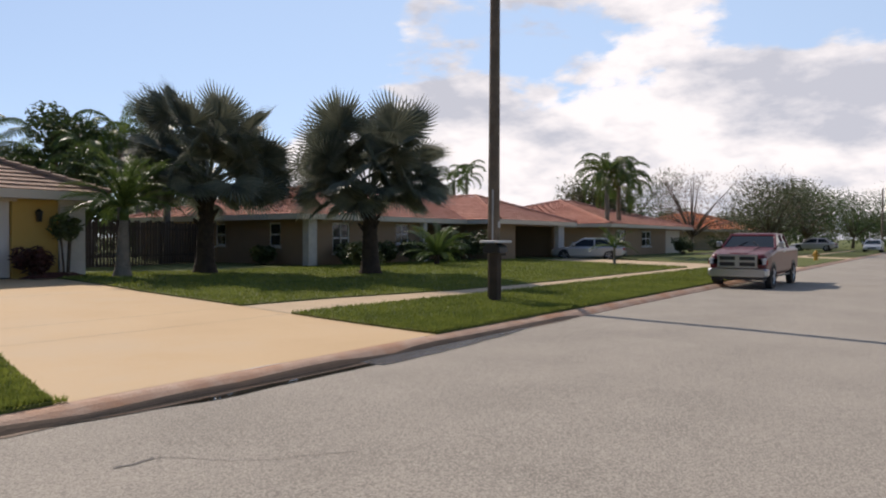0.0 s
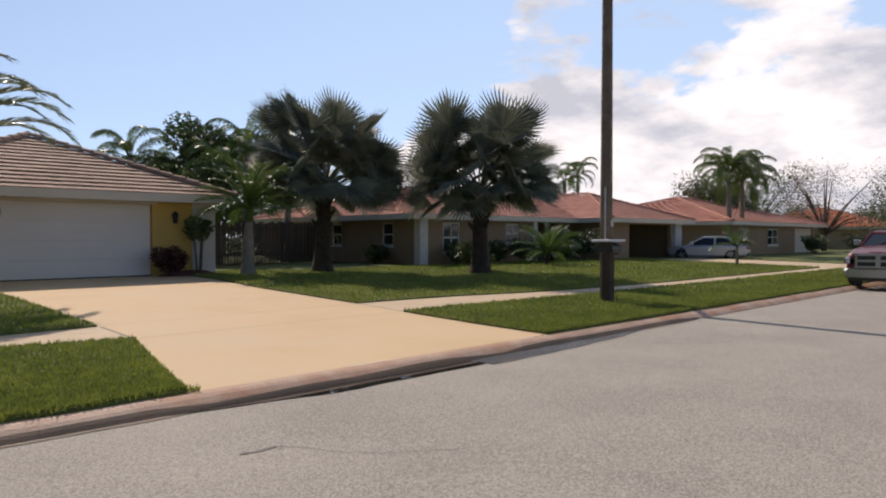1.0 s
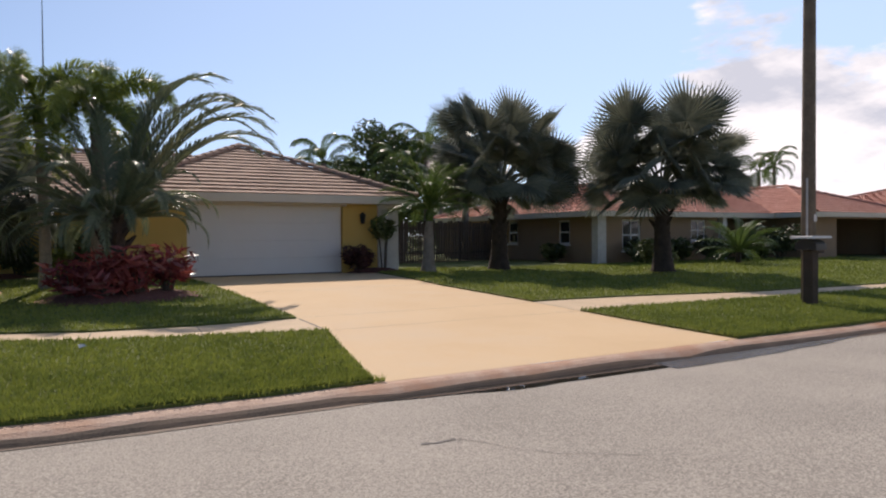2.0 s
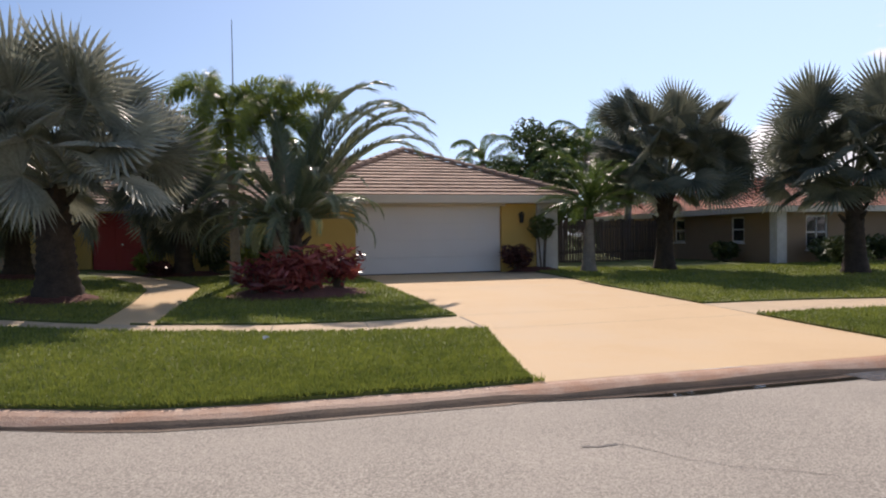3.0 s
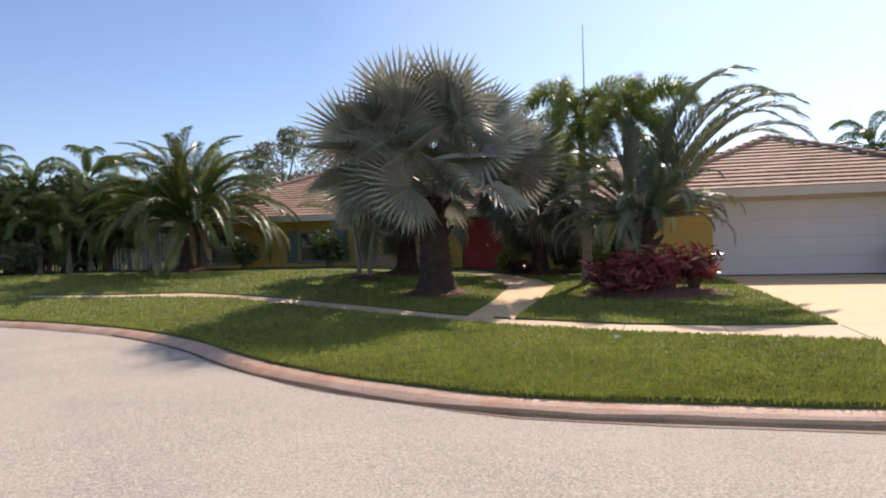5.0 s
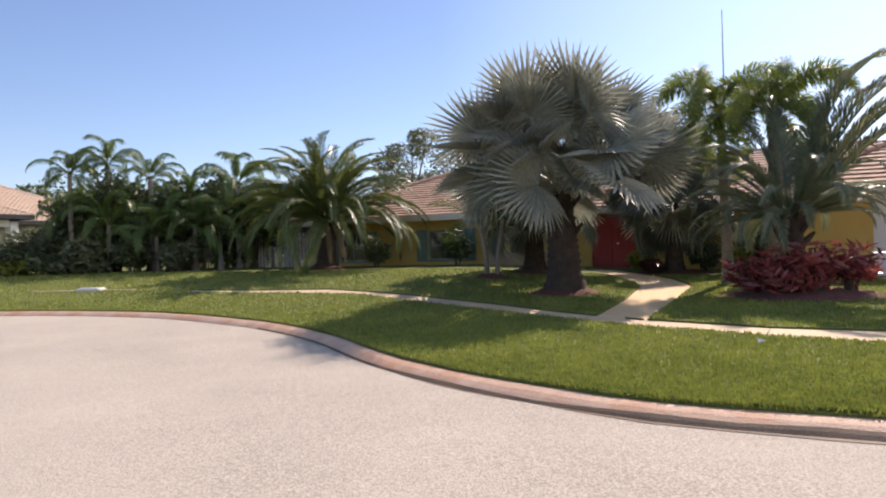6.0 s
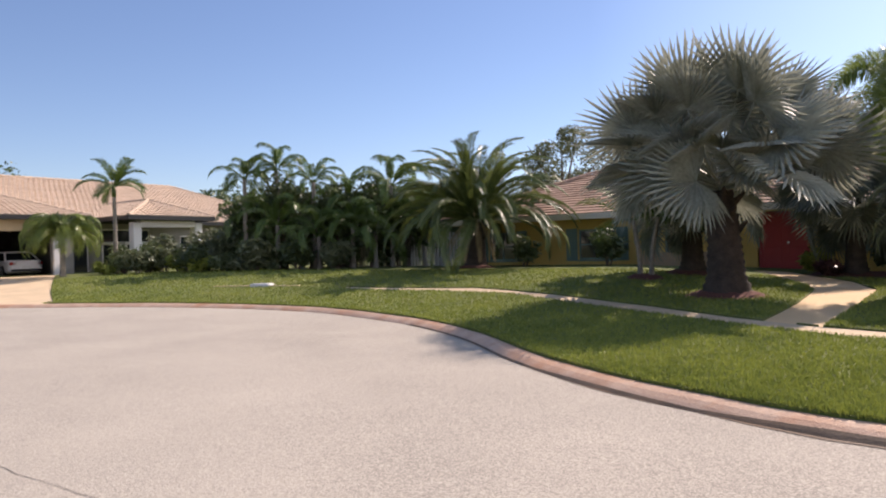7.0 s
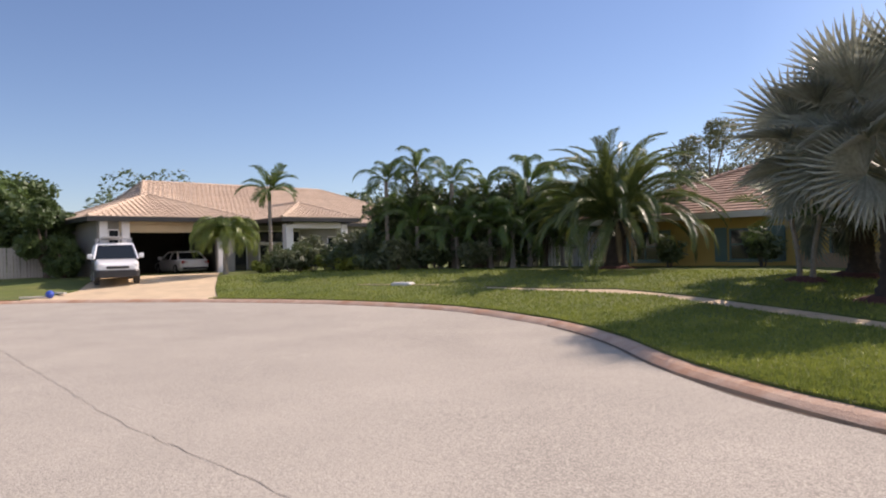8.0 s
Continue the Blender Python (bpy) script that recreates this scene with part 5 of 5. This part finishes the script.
# --- grass: blades on the strips that lie near ---
def inside_many(poly, X, Y):
    c = np.zeros(len(X), bool)
    for i in range(len(poly)):
        (x0, y0), (x1, y1) = poly[i], poly[i - 1]
        if y0 != y1:
            c ^= ((y0 > Y) != (y1 > Y)) & (X < (x1 - x0) * (Y - y0) / (y1 - y0) + x0)
    return c


def ground_many(X, Y):
    """ground_z for many places, read off a fine grid of heights."""
    gx, gy = np.arange(-33, 36.01, .5), np.arange(6, 23.01, .5)
    G = np.array([[ground_z(u, w) for w in gy] for u in gx])
    i, j = np.clip(((X + 33) / .5).astype(int), 0, len(gx) - 2), np.clip(((Y - 6) / .5).astype(int), 0, len(gy) - 2)
    s, t = (X - gx[i]) / .5, (Y - gy[j]) / .5
    return G[i, j] * (1 - s) * (1 - t) + G[i + 1, j] * s * (1 - t) + G[i, j + 1] * (1 - s) * t + G[i + 1, j + 1] * s * t


def grass(count, seed):
    r = np.random.RandomState(seed)
    n = count * 10
    X, Y = r.uniform(-32, 35, n), 6.36 + 15.5 * r.uniform(size=n) ** 1.6
    D = np.hypot(X, Y)
    ok = (r.uniform(size=n) < (8.0 / np.maximum(D, 7)) ** 1.6) & ~inside_many(ROADPOLY, X, Y)
    for a in AREAS:
        ok &= ~inside_many(a[1], X, Y)
    X, Y, D = X[ok][:count], Y[ok][:count], D[ok][:count]
    n = len(X)
    Z = ground_many(X, Y) + .035
    h = r.uniform(.02, .05, n) * (1 + .02 * D)
    a, b, l, w = r.uniform(0, 6.283, n), r.uniform(0, 6.283, n), r.uniform(0, .04, n), .006 * (1 + .10 * D)
    p = np.stack([np.stack([X - np.cos(a) * w, Y - np.sin(a) * w, Z - .005], 1), np.stack([X + np.cos(a) * w, Y + np.sin(a) * w, Z - .005], 1),
                  np.stack([X + np.cos(b) * l, Y + np.sin(b) * l, Z + h], 1)], 1).reshape(-1, 3)
    m = Mesh()
    m.v = [tuple(q) for q in p.tolist()]
    m.f = [(3 * i, 3 * i + 1, 3 * i + 2) for i in range(n)]
    return m


tagged(part("grass", grass(230000, 5), M["blade"]), "short mown grass blades", "grass", kind="stuff")
# dense fringe leaning over the kerb
r = random.Random(17)
m = Mesh()
for i in range(1, len(KERB)):
    a, b = KERB[i - 1], KERB[i]
    if a.x > 30 or a.x < -30 or a.y < 3:
        continue
    n = int((b - a).length * 170)
    t = (b - a).normalized()
    o = Vector((t.y, -t.x))
    c = a.lerp(b, .5) + o * .15
    if in_any(c.x, c.y) >= 0:
        continue
    for _ in range(n):
        p = a.lerp(b, r.random()) + o * r.uniform(-.005, .10)
        h, w = r.uniform(.02, .065), .009
        q = p - o * r.uniform(-.02, .06) + t * r.uniform(-.03, .03)
        m.add([(p.x - t.x * w, p.y - t.y * w, .13), (p.x + t.x * w, p.y + t.y * w, .13), (q.x, q.y, .145 + h)], [(0, 1, 2)])
tagged(part("grass", m, M["blade"]), "uncut grass edge leaning over the kerb", "grass", kind="stuff")
# ================= fences, street furniture =================


def fence(name, x0, y0, x1, y1, h, board, gap, mat, label, seed, uneven=0.0, z=None):
    """Boarded fence with posts and rails; every board is a piece."""
    a, b = Vector((x0, y0)), Vector((x1, y1))
    L_ = (b - a).length
    ang = math.degrees(math.atan2(y1 - y0, x1 - x0))
    zz = ground_z(*((a + b) / 2)) if z is None else z
    th = thing(name, x0, y0, zz - .1, ang, label, "fence")
    r = random.Random(seed)
    boards = [Mesh().box(0, board, -.012, .012, 0, h * k, .006).data("board", mat) for k in (1.0, .985, 1.0 - uneven)]
    n = int(L_ / (board + gap))
    for i in range(n):
        ob = new("board", boards[r.randrange(3)])
        ob.parent = th
        ob.matrix_local = pose(i * (board + gap), 0, 0, 0, r.uniform(-.6, .6), 0)
    for k in (.25, .8):
        part("rail", Mesh().box(0, L_, .014, .06, h * k, h * k + .09), mat, th)
    for i in range(int(L_ / 2.4) + 1):
        part("post", Mesh().box(i * 2.4, i * 2.4 + .1, .062, .16, 0, h * .98), mat, th)
    return th


fence("fence", 9.9, 26.3, 20.2, 29.2, 2.1, .13, .035, M["fence_dark"], "dark weathered board fence between two houses", 1, .05)
fence("fence", -27.0, 26.2, -18.1, 26.4, 1.75, .12, .06, M["fence_grey"], "grey board fence beside the yellow house", 2, .08)
fence("fence", -43.2, 1.0, -43.2, 10.2, 1.95, .14, .02, M["fence_grey"], "tall grey board fence at the end of the street", 3, .0, z=.62)

# utility pole with a mailbox on a thick dark post in front of it
up = thing("utility_pole", 13.65, 8.72, ground_z(13.65, 8.72), 0, "tall weathered wooden utility pole at the kerb", "utility pole")
part("shaft", Mesh().tube([(0, 0, -.2), (0, 0, 3), (.02, 0, 7), (.05, 0, 11)], [.145, .135, .118, .10], 14), M["pole"], up, smooth=True)
part("conduit", Mesh().tube([(-.15, -.06, 0), (-.145, -.06, 2.6)], [.02, .02], 6), M["iron"], up)
part("tag_plate", Mesh().box(-.05, .05, -.152, -.145, 1.7, 1.85), M["iron"], up)
mb = thing("mailbox", 13.12, 8.34, ground_z(13.12, 8.34), 0, "black mailbox with a pale top on a thick dark post", "mailbox")
part("post", Mesh().box(-.11, .11, -.11, .11, -.1, 1.12, .02), M["fence_dark"], mb, "thick dark timber post")
bx = Mesh()
bx.loft([[(x, .24 * math.cos(t) * (1 if 0 < t < 3.1 else .96) , 1.13 + (0 if k in (0, 8) else .05) + .17 * math.sin(t)) for k, t in enumerate([i * math.pi / 8 for i in range(9)])] for x in (-.17, .17)])
part("box", bx, M["black"], mb, "black metal box")
part("top", Mesh().box(-.30, .34, -.24, .24, 1.36, 1.41, .012), M["white"], mb, "pale flat lid")
part("arm", Mesh().box(.14, .42, -.03, .03, 1.06, 1.12), M["fence_dark"], mb)
part("flag", Mesh().box(.172, .18, .25, .262, 1.15, 1.33), M["lens_red"], mb)

# aerial mast behind the roof
am = thing("aerial_mast", -0.48, 27.6, 0.5, 0, "thin dark aerial mast standing behind the palms", "mast")
part("pole", Mesh().tube([(0, 0, 0), (0, 0, 6), (0, 0, 9.6)], [.035, .028, .012], 8), M["black"], am)
for k in (3.4, 6.2):
    part("joint", Mesh().tube([(0, 0, k), (0, 0, k + .25)], [.045, .045], 8), M["iron"], am)

# distant mailbox and street lamp, overhead wires
m2 = thing("mailbox", 36.5, 7.6, ground_z(36.5, 7.6), 0, "grey curved mailbox post beside a distant driveway", "mailbox")
part("post", Mesh().tube([(0, 0, 0), (0, 0, .8), (.1, 0, 1.0)], [.07, .06, .05], 8), M["fence_grey"], m2)
part("box", Mesh().box(-.12, .3, -.12, .12, 1.0, 1.25, .03), M["iron"], m2)
sl = thing("street_lamp", 108, 7.6, .2, 0, "distant street lamp on a curved arm", "street lamp")
part("pole", Mesh().tube([(0, 0, 0), (0, 0, 8.2)], [.13, .09], 8), M["pole"], sl)
part("arm", Mesh().tube([(0, 0, 8.0), (0, -1.2, 8.7), (0, -2.6, 8.9)], [.05, .045, .04], 6), M["iron"], sl)
part("lamp_head", Mesh().box(-.16, .16, -3.1, -2.5, 8.82, 8.95, .04), M["iron"], sl)
hy = thing("fire_hydrant", 52.5, 7.5, ground_z(52.5, 7.5), 0, "yellow fire hydrant on a far grass strip", "hydrant")
M["hydrant"] = material("hydrant_paint", (0.65, 0.33, 0.03), rough=0.5)
part("barrel", Mesh().tube([(0, 0, 0), (0, 0, .5), (0, 0, .56), (0, 0, .72)], [.13, .12, .16, .05], 10), M["hydrant"], hy)
part("outlet", Mesh().tube([(0, -.22, .4), (0, .22, .4)], [.06, .06], 8), M["hydrant"], hy)

# small things on the grass
lt = thing("paper_scrap", 0.2, 9.55, ground_z(0.2, 9.55) + .07, 20, "scrap of white paper lying on the grass", "litter")
part("sheet", Mesh().add([(-.05, -.03, 0), (.04, -.04, .03), (.05, .04, .01), (-.03, .05, .04), (0, 0, .05)], [(0, 1, 4), (1, 2, 4), (2, 3, 4), (3, 0, 4)]), M["litter"], lt)
bl = thing("blue_ball", -31.6, 4.0 + 2.9, ground_z(-31.6, 6.9) + .17, 0, "blue ball on the grass near the driveway", "ball")
M_ball = bmesh.new()
bmesh.ops.create_icosphere(M_ball, subdivisions=2, radius=.17)
me = bpy.data.meshes.new("shell")
M_ball.to_mesh(me)
M_ball.free()
me.materials.append(M["blue"])
part("shell", me, None, bl)
for i, (a, b, s) in enumerate(((-33.0, 7.55, 10), (-31.9, 6.45, 60))):
    tb = thing("timber_offcut", a, b, ground_z(a, b) + .055, s, "pale timber offcut lying on the grass", "timber")
    part("plank", Mesh().box(-.6, .6, -.07, .07, -.02, .06, .01), M["fascia"], tb)
hs = thing("pale_stone", -20.3, 16.4, ground_z(-20.3, 16.4) + .035, 15, "pale flat stone set in the lawn", "stone")
part("slab", Mesh().box(-.45, .45, -.22, .22, -.05, .10, .05), M["stone"], hs)
part("edging", Mesh().box(-2.2, 1.6, -.09, .09, -.05, .03, .01), M["concrete"], hs)

# ================= vehicles =================


def ring8(x, hw, z0, z1, r=.12):
    r = min(r, (z1 - z0) * .4, hw * .4)
    return [(x, -hw + r, z0), (x, hw - r, z0), (x, hw, z0 + r), (x, hw, z1 - r), (x, hw - r * .9, z1), (x, -hw + r * .9, z1), (x, -hw, z1 - r), (x, -hw, z0 + r)]


def wheel(car, x, y, r, w, side, rim_mat):
    wh = part("wheel", Mesh().tube([(x, y - w / 2, r), (x, y + w / 2, r)], [r * .5, r * .5], 14), M["black"], car)
    m = Mesh()
    prof = [(r * .66, -w / 2), (r * .93, -w / 2), (r, -w * .32), (r, w * .32), (r * .93, w / 2), (r * .66, w / 2)]
    n = 22
    v = [(x + math.cos(6.2832 * k / n) * p, y + q, r + math.sin(6.2832 * k / n) * p) for k in range(n) for p, q in prof]
    m.add(v, [(k * 6 + j, k * 6 + (j + 1) % 6, ((k + 1) % n) * 6 + (j + 1) % 6, ((k + 1) % n) * 6 + j) for k in range(n) for j in range(6)])
    part("tyre", m, M["rubber"], wh, smooth=True)
    rm_ = Mesh()
    yo = y + side * w * .42
    rm_.tube([(x, yo - .02, r), (x, yo + .02, r)], [r * .2, r * .2], 10)
    for k in range(5):
        a = k * 1.2566
        c, s = math.cos(a), math.sin(a)
        rm_.tube([(x + c * r * .15, yo, r + s * r * .15), (x + c * r * .66, yo, r + s * r * .66)], [.05, .04], 5)
    part("rim", rm_, rim_mat, wh)


def vehicle(name, x, y, z, turn, label, paint, body, cabin, wheels, wr, extra=None, rim="iron", category="car", group=""):
    """body: (x, half width, z low, z high) from nose to tail; cabin: base and roof x, half widths, heights."""
    c = thing(name, x, y, z, turn, label, category, group)
    part("body", Mesh().loft([ring8(*s) for s in body]), paint, c, smooth=False)
    (b0, b1, bw, bz), (t0, t1, tw, tz) = cabin
    bv = c.children[0].modifiers.new("edges", "BEVEL")
    bv.width, bv.segments, bv.angle_limit = 0.05, 2, radians(12)
    gl = lambda xx, hw, zz: [(xx, -hw, zz), (xx, hw, zz)]
    base = [(b0, -bw, bz), (b0, bw, bz), (b1, bw, bz), (b1, -bw, bz)]
    top = [(t0, -tw, tz), (t0, tw, tz), (t1, tw, tz), (t1, -tw, tz)]
    part("glazing", Mesh().loft([base, top]), M["glass"], c, "dark tinted windows")
    part("roof", Mesh().loft([[(t0 + .10, -tw - .02, tz - .05), (t0 + .10, tw + .02, tz - .05), (t1 - .06, tw + .02, tz - .05), (t1 - .06, -tw - .02, tz - .05)],
                              [(t0 + .03, -tw, tz + .02), (t0 + .03, tw, tz + .02), (t1, tw, tz + .02), (t1, -tw, tz + .02)],
                              [(t0 - .12, -tw + .12, tz + .06), (t0 - .12, tw - .12, tz + .06), (t1 + .12, tw - .12, tz + .06), (t1 + .12, -tw + .12, tz + .06)]]), paint, c)
    mid = (t0 + t1) / 2
    for s in (-1, 1):
        for p, q in (((b0, s * bw, bz), (t0, s * tw, tz)), ((b1, s * bw, bz), (t1, s * tw, tz)), ((mid, s * bw * 1.005, bz), (mid, s * tw * 1.005, tz))):
            part("pillar", Mesh().tube([p, q], [.05, .045], 6), paint, c)
        mi = part("mirror", Mesh().box(b0 - .32, b0 - .14, s * (bw + .16) - .10, s * (bw + .16) + .10, bz + .04, bz + .24, .03), M["chrome"] if extra == "truck" else paint, c)
        part("mirror_arm", Mesh().tube([(b0 - .2, s * bw * .95, bz + .06), (b0 - .2, s * (bw + .12), bz + .1)], [.025, .025], 5), M["plastic"], mi)
        dr = part("door_handle", Mesh().box(mid + .12, mid + .32, s * (body[2][1] + .012) - .012, s * (body[2][1] + .012) + .012, bz - .16, bz - .12), M["chrome"], c)
    for wx in wheels:
        for s in (-1, 1):
            part("wheel_arch", Mesh().tube([(wx, s * (body[2][1] - .20), wr + .02), (wx, s * (body[2][1] + .006), wr + .02)], [wr * 1.17, wr * 1.17], 18), M["plastic"], c)
            wheel(c, wx, s * (body[2][1] - .10), wr, .24, s, M[rim])
    return c


# dark red pickup
T = vehicle("pickup_truck", 25.6, 5.5, 0.03, 180, "dark red pickup truck with chrome grille parked at the kerb", M["truck_red"],
            [(2.9, .88, .60, 1.14), (2.82, .95, .50, 1.21), (2.3, 1.0, .46, 1.33), (1.2, 1.0, .44, 1.45), (-.9, 1.0, .44, 1.46), (-1.05, 1.0, .46, 1.46), (-2.75, .99, .50, 1.46), (-2.9, .96, .56, 1.43)],
            ((1.3, -1.0, .93, 1.42), (.55, -.85, .76, 1.92)), (1.95, -1.8), .43, "truck", "chrome", "truck")
gr = part("grille", Mesh().box(2.86, 2.93, -.66, .66, .76, 1.16, .02), M["plastic"], T, "black grille with chrome cross bars")
for a, b, c_, d in ((-.68, .68, 1.13, 1.20), (-.68, .68, .73, .79), (-.07, .07, .79, 1.13), (-.66, -.60, .79, 1.13), (.60, .66, .79, 1.13), (-.60, -.07, .93, 1.0), (.07, .60, .93, 1.0)):
    part("grille_bar", Mesh().box(2.932, 2.955, a, b, c_, d), M["chrome"], gr)
part("bumper", Mesh().loft([ring8(3.0, .92, .42, .69, .06), ring8(2.92, 1.0, .40, .71, .06), ring8(2.6, 1.005, .42, .70, .06)]), M["chrome"], T, "chrome front bumper")
part("number_plate", Mesh().box(2.985, 2.995, -.16, .16, .54, .67), M["black"], T)
part("air_dam", Mesh().box(2.6, 2.88, -.9, .9, .30, .46, .03), M["plastic"], T)
for s in (-1, 1):
    hl = part("headlight", Mesh().box(2.80, 2.90, s * .80 - .16, s * .80 + .16, .86, 1.08, .03), M["lens"], T)
    part("indicator", Mesh().box(2.78, 2.885, s * .97 - .02, s * .97 + .02, .84, 1.0), M["lens_red"], hl)
    part("fog_lamp", Mesh().box(2.972, 2.99, s * .66 - .09, s * .66 + .09, .55, .63, .01), M["plastic"], T)
    part("wiper", Mesh().tube([(1.29, s * .4, 1.45), (.98, s * .1, 1.65)], [.012, .01], 5), M["black"], T)
    part("step_bar", Mesh().tube([(1.3, s * .99, .42), (-1.0, s * .99, .42)], [.04, .04], 6), M["plastic"], T)
T.scale = (0.9, 0.9, 0.9)
part("bed_floor", Mesh().box(-2.7, -1.12, -.85, .85, 1.462, 1.472), M["plastic"], T)
part("hood_bulge", Mesh().loft([ring8(2.7, .34, 1.14, 1.255, .05), ring8(2.2, .42, 1.2, 1.375, .05), ring8(1.4, .45, 1.3, 1.47, .05)]), M["truck_red"], T)


def saloon(x, y, z, turn, label, paint, group="", name="car"):
    c = vehicle(name, x, y, z, turn, label, paint,
                [(2.3, .70, .35, .62), (2.15, .82, .26, .74), (1.6, .89, .22, .84), (.9, .90, .20, .93), (-1.4, .90, .20, .98), (-2.1, .86, .26, .96), (-2.3, .76, .36, .90)],
                ((1.05, -1.75, .84, .92), (.25, -1.15, .64, 1.40)), (1.4, -1.35), .33, "", "iron", "car", group)
    for s in (-1, 1):
        part("headlight", Mesh().box(2.05, 2.22, s * .62 - .15, s * .62 + .15, .58, .72, .03), M["lens"], c)
        part("tail_light", Mesh().box(-2.30, -2.16, s * .66 - .16, s * .66 + .16, .70, .86, .03), M["lens_red"], c)
    part("grille", Mesh().box(2.24, 2.315, -.4, .4, .42, .56, .02), M["plastic"], c)
    part("number_plate", Mesh().box(-2.325, -2.305, -.22, .22, .52, .64), M["lens"], c)
    part("bumper", Mesh().box(-2.34, -2.2, -.78, .78, .34, .48, .04), M["plastic"], c)
    return c


saloon(40.3, 18.6, .20, 108, "silver hatchback parked on a neighbour's driveway", M["car_silver"])
saloon(92, 7.3, .16, 180, "white saloon far down the street", M["car_white"])
saloon(86, 12.5, .3, 90, "pale pickup-like car on a far driveway", M["car_silver"])
saloon(-42.3, 16.5, GF, 180, "white car parked nose-in inside the open garage", M["car_white"])

# white van with a roof rack
V_ = vehicle("van", -35.7, 10.65, ground_z(-35.7, 10.65) - .02, -13, "small white van with a ladder rack parked on the driveway", M["car_white"],
             [(2.05, .72, .40, .80), (1.95, .84, .30, .92), (1.5, .90, .26, 1.04), (.95, .91, .24, 1.12), (-2.0, .91, .24, 1.14), (-2.15, .88, .34, 1.10)],
             ((1.15, -2.1, .90, 1.10), (.45, -2.02, .74, 1.78)), (1.35, -1.4), .33, "", "iron", "van")
part("side_panel", Mesh().loft([[(-.35, -.905, 1.1), (-.35, .905, 1.1), (-2.12, .905, 1.1), (-2.12, -.905, 1.1)], [(-.35, -.76, 1.79), (-.35, .76, 1.79), (-2.04, .76, 1.79), (-2.04, -.76, 1.79)]]), M["car_white"], V_)
part("grille", Mesh().box(1.98, 2.07, -.45, .45, .66, .78, .02), M["plastic"], V_)
part("bumper", Mesh().loft([ring8(2.12, .74, .30, .60, .05), ring8(2.0, .88, .26, .62, .05), ring8(1.7, .915, .26, .60, .05)]), M["plastic"], V_, "black front bumper")
for s in (-1, 1):
    part("headlight", Mesh().box(1.86, 2.02, s * .66 - .15, s * .66 + .15, .70, .90, .04), M["lens"], V_)
rk = part("roof_rack", Mesh().box(-1.9, .3, -.72, -.68, 1.98, 2.02), M["iron"], V_)
part("rack_rail", Mesh().box(-1.9, .3, .68, .72, 1.98, 2.02), M["iron"], rk)
for k in (-1.8, -1.1, -.4, .2):
    part("rack_bar", Mesh().box(k, k + .05, -.76, .76, 2.021, 2.05), M["iron"], rk)
    for s in (-1, 1):
        part("rack_foot", Mesh().box(k, k + .05, s * .70 - .02, s * .70 + .02, 1.80, 1.98), M["iron"], rk)
part("ladder", Mesh().box(-2.1, .5, -.5, .35, 2.052, 2.13, .01), M["fence_grey"], rk, "weathered ladder and planks")

V_.scale = (1.06, 1.06, 1.06)

# things stacked inside the open garage
for i, (a, b, w, d, h) in enumerate(((-44.9, 12.6, .6, .8, 1.9), (-44.9, 13.6, .6, .7, 1.3), (-44.9, 11.4, .5, .6, 1.6), (-44.9, 17.2, .5, .6, 1.7))):
    sh_ = thing("storage_shelf", a, b, GF, 0, "dark storage shelf against the garage wall", "shelf", "garage shelves")
    for s in (0, w - .04):
        part("upright", Mesh().box(s, s + .04, 0, d, 0, h), M["plastic"], sh_)
    for k in range(4):
        part("shelf_board", Mesh().box(.04, w - .04, 0, d, .1 + k * (h - .15) / 3, .14 + k * (h - .15) / 3), M["fence_dark"], sh_)
    part("carton", Mesh().box(.08, w - .1, .1, d - .1, .145, .145 + h * .2, .01), M["fence_grey"], sh_)
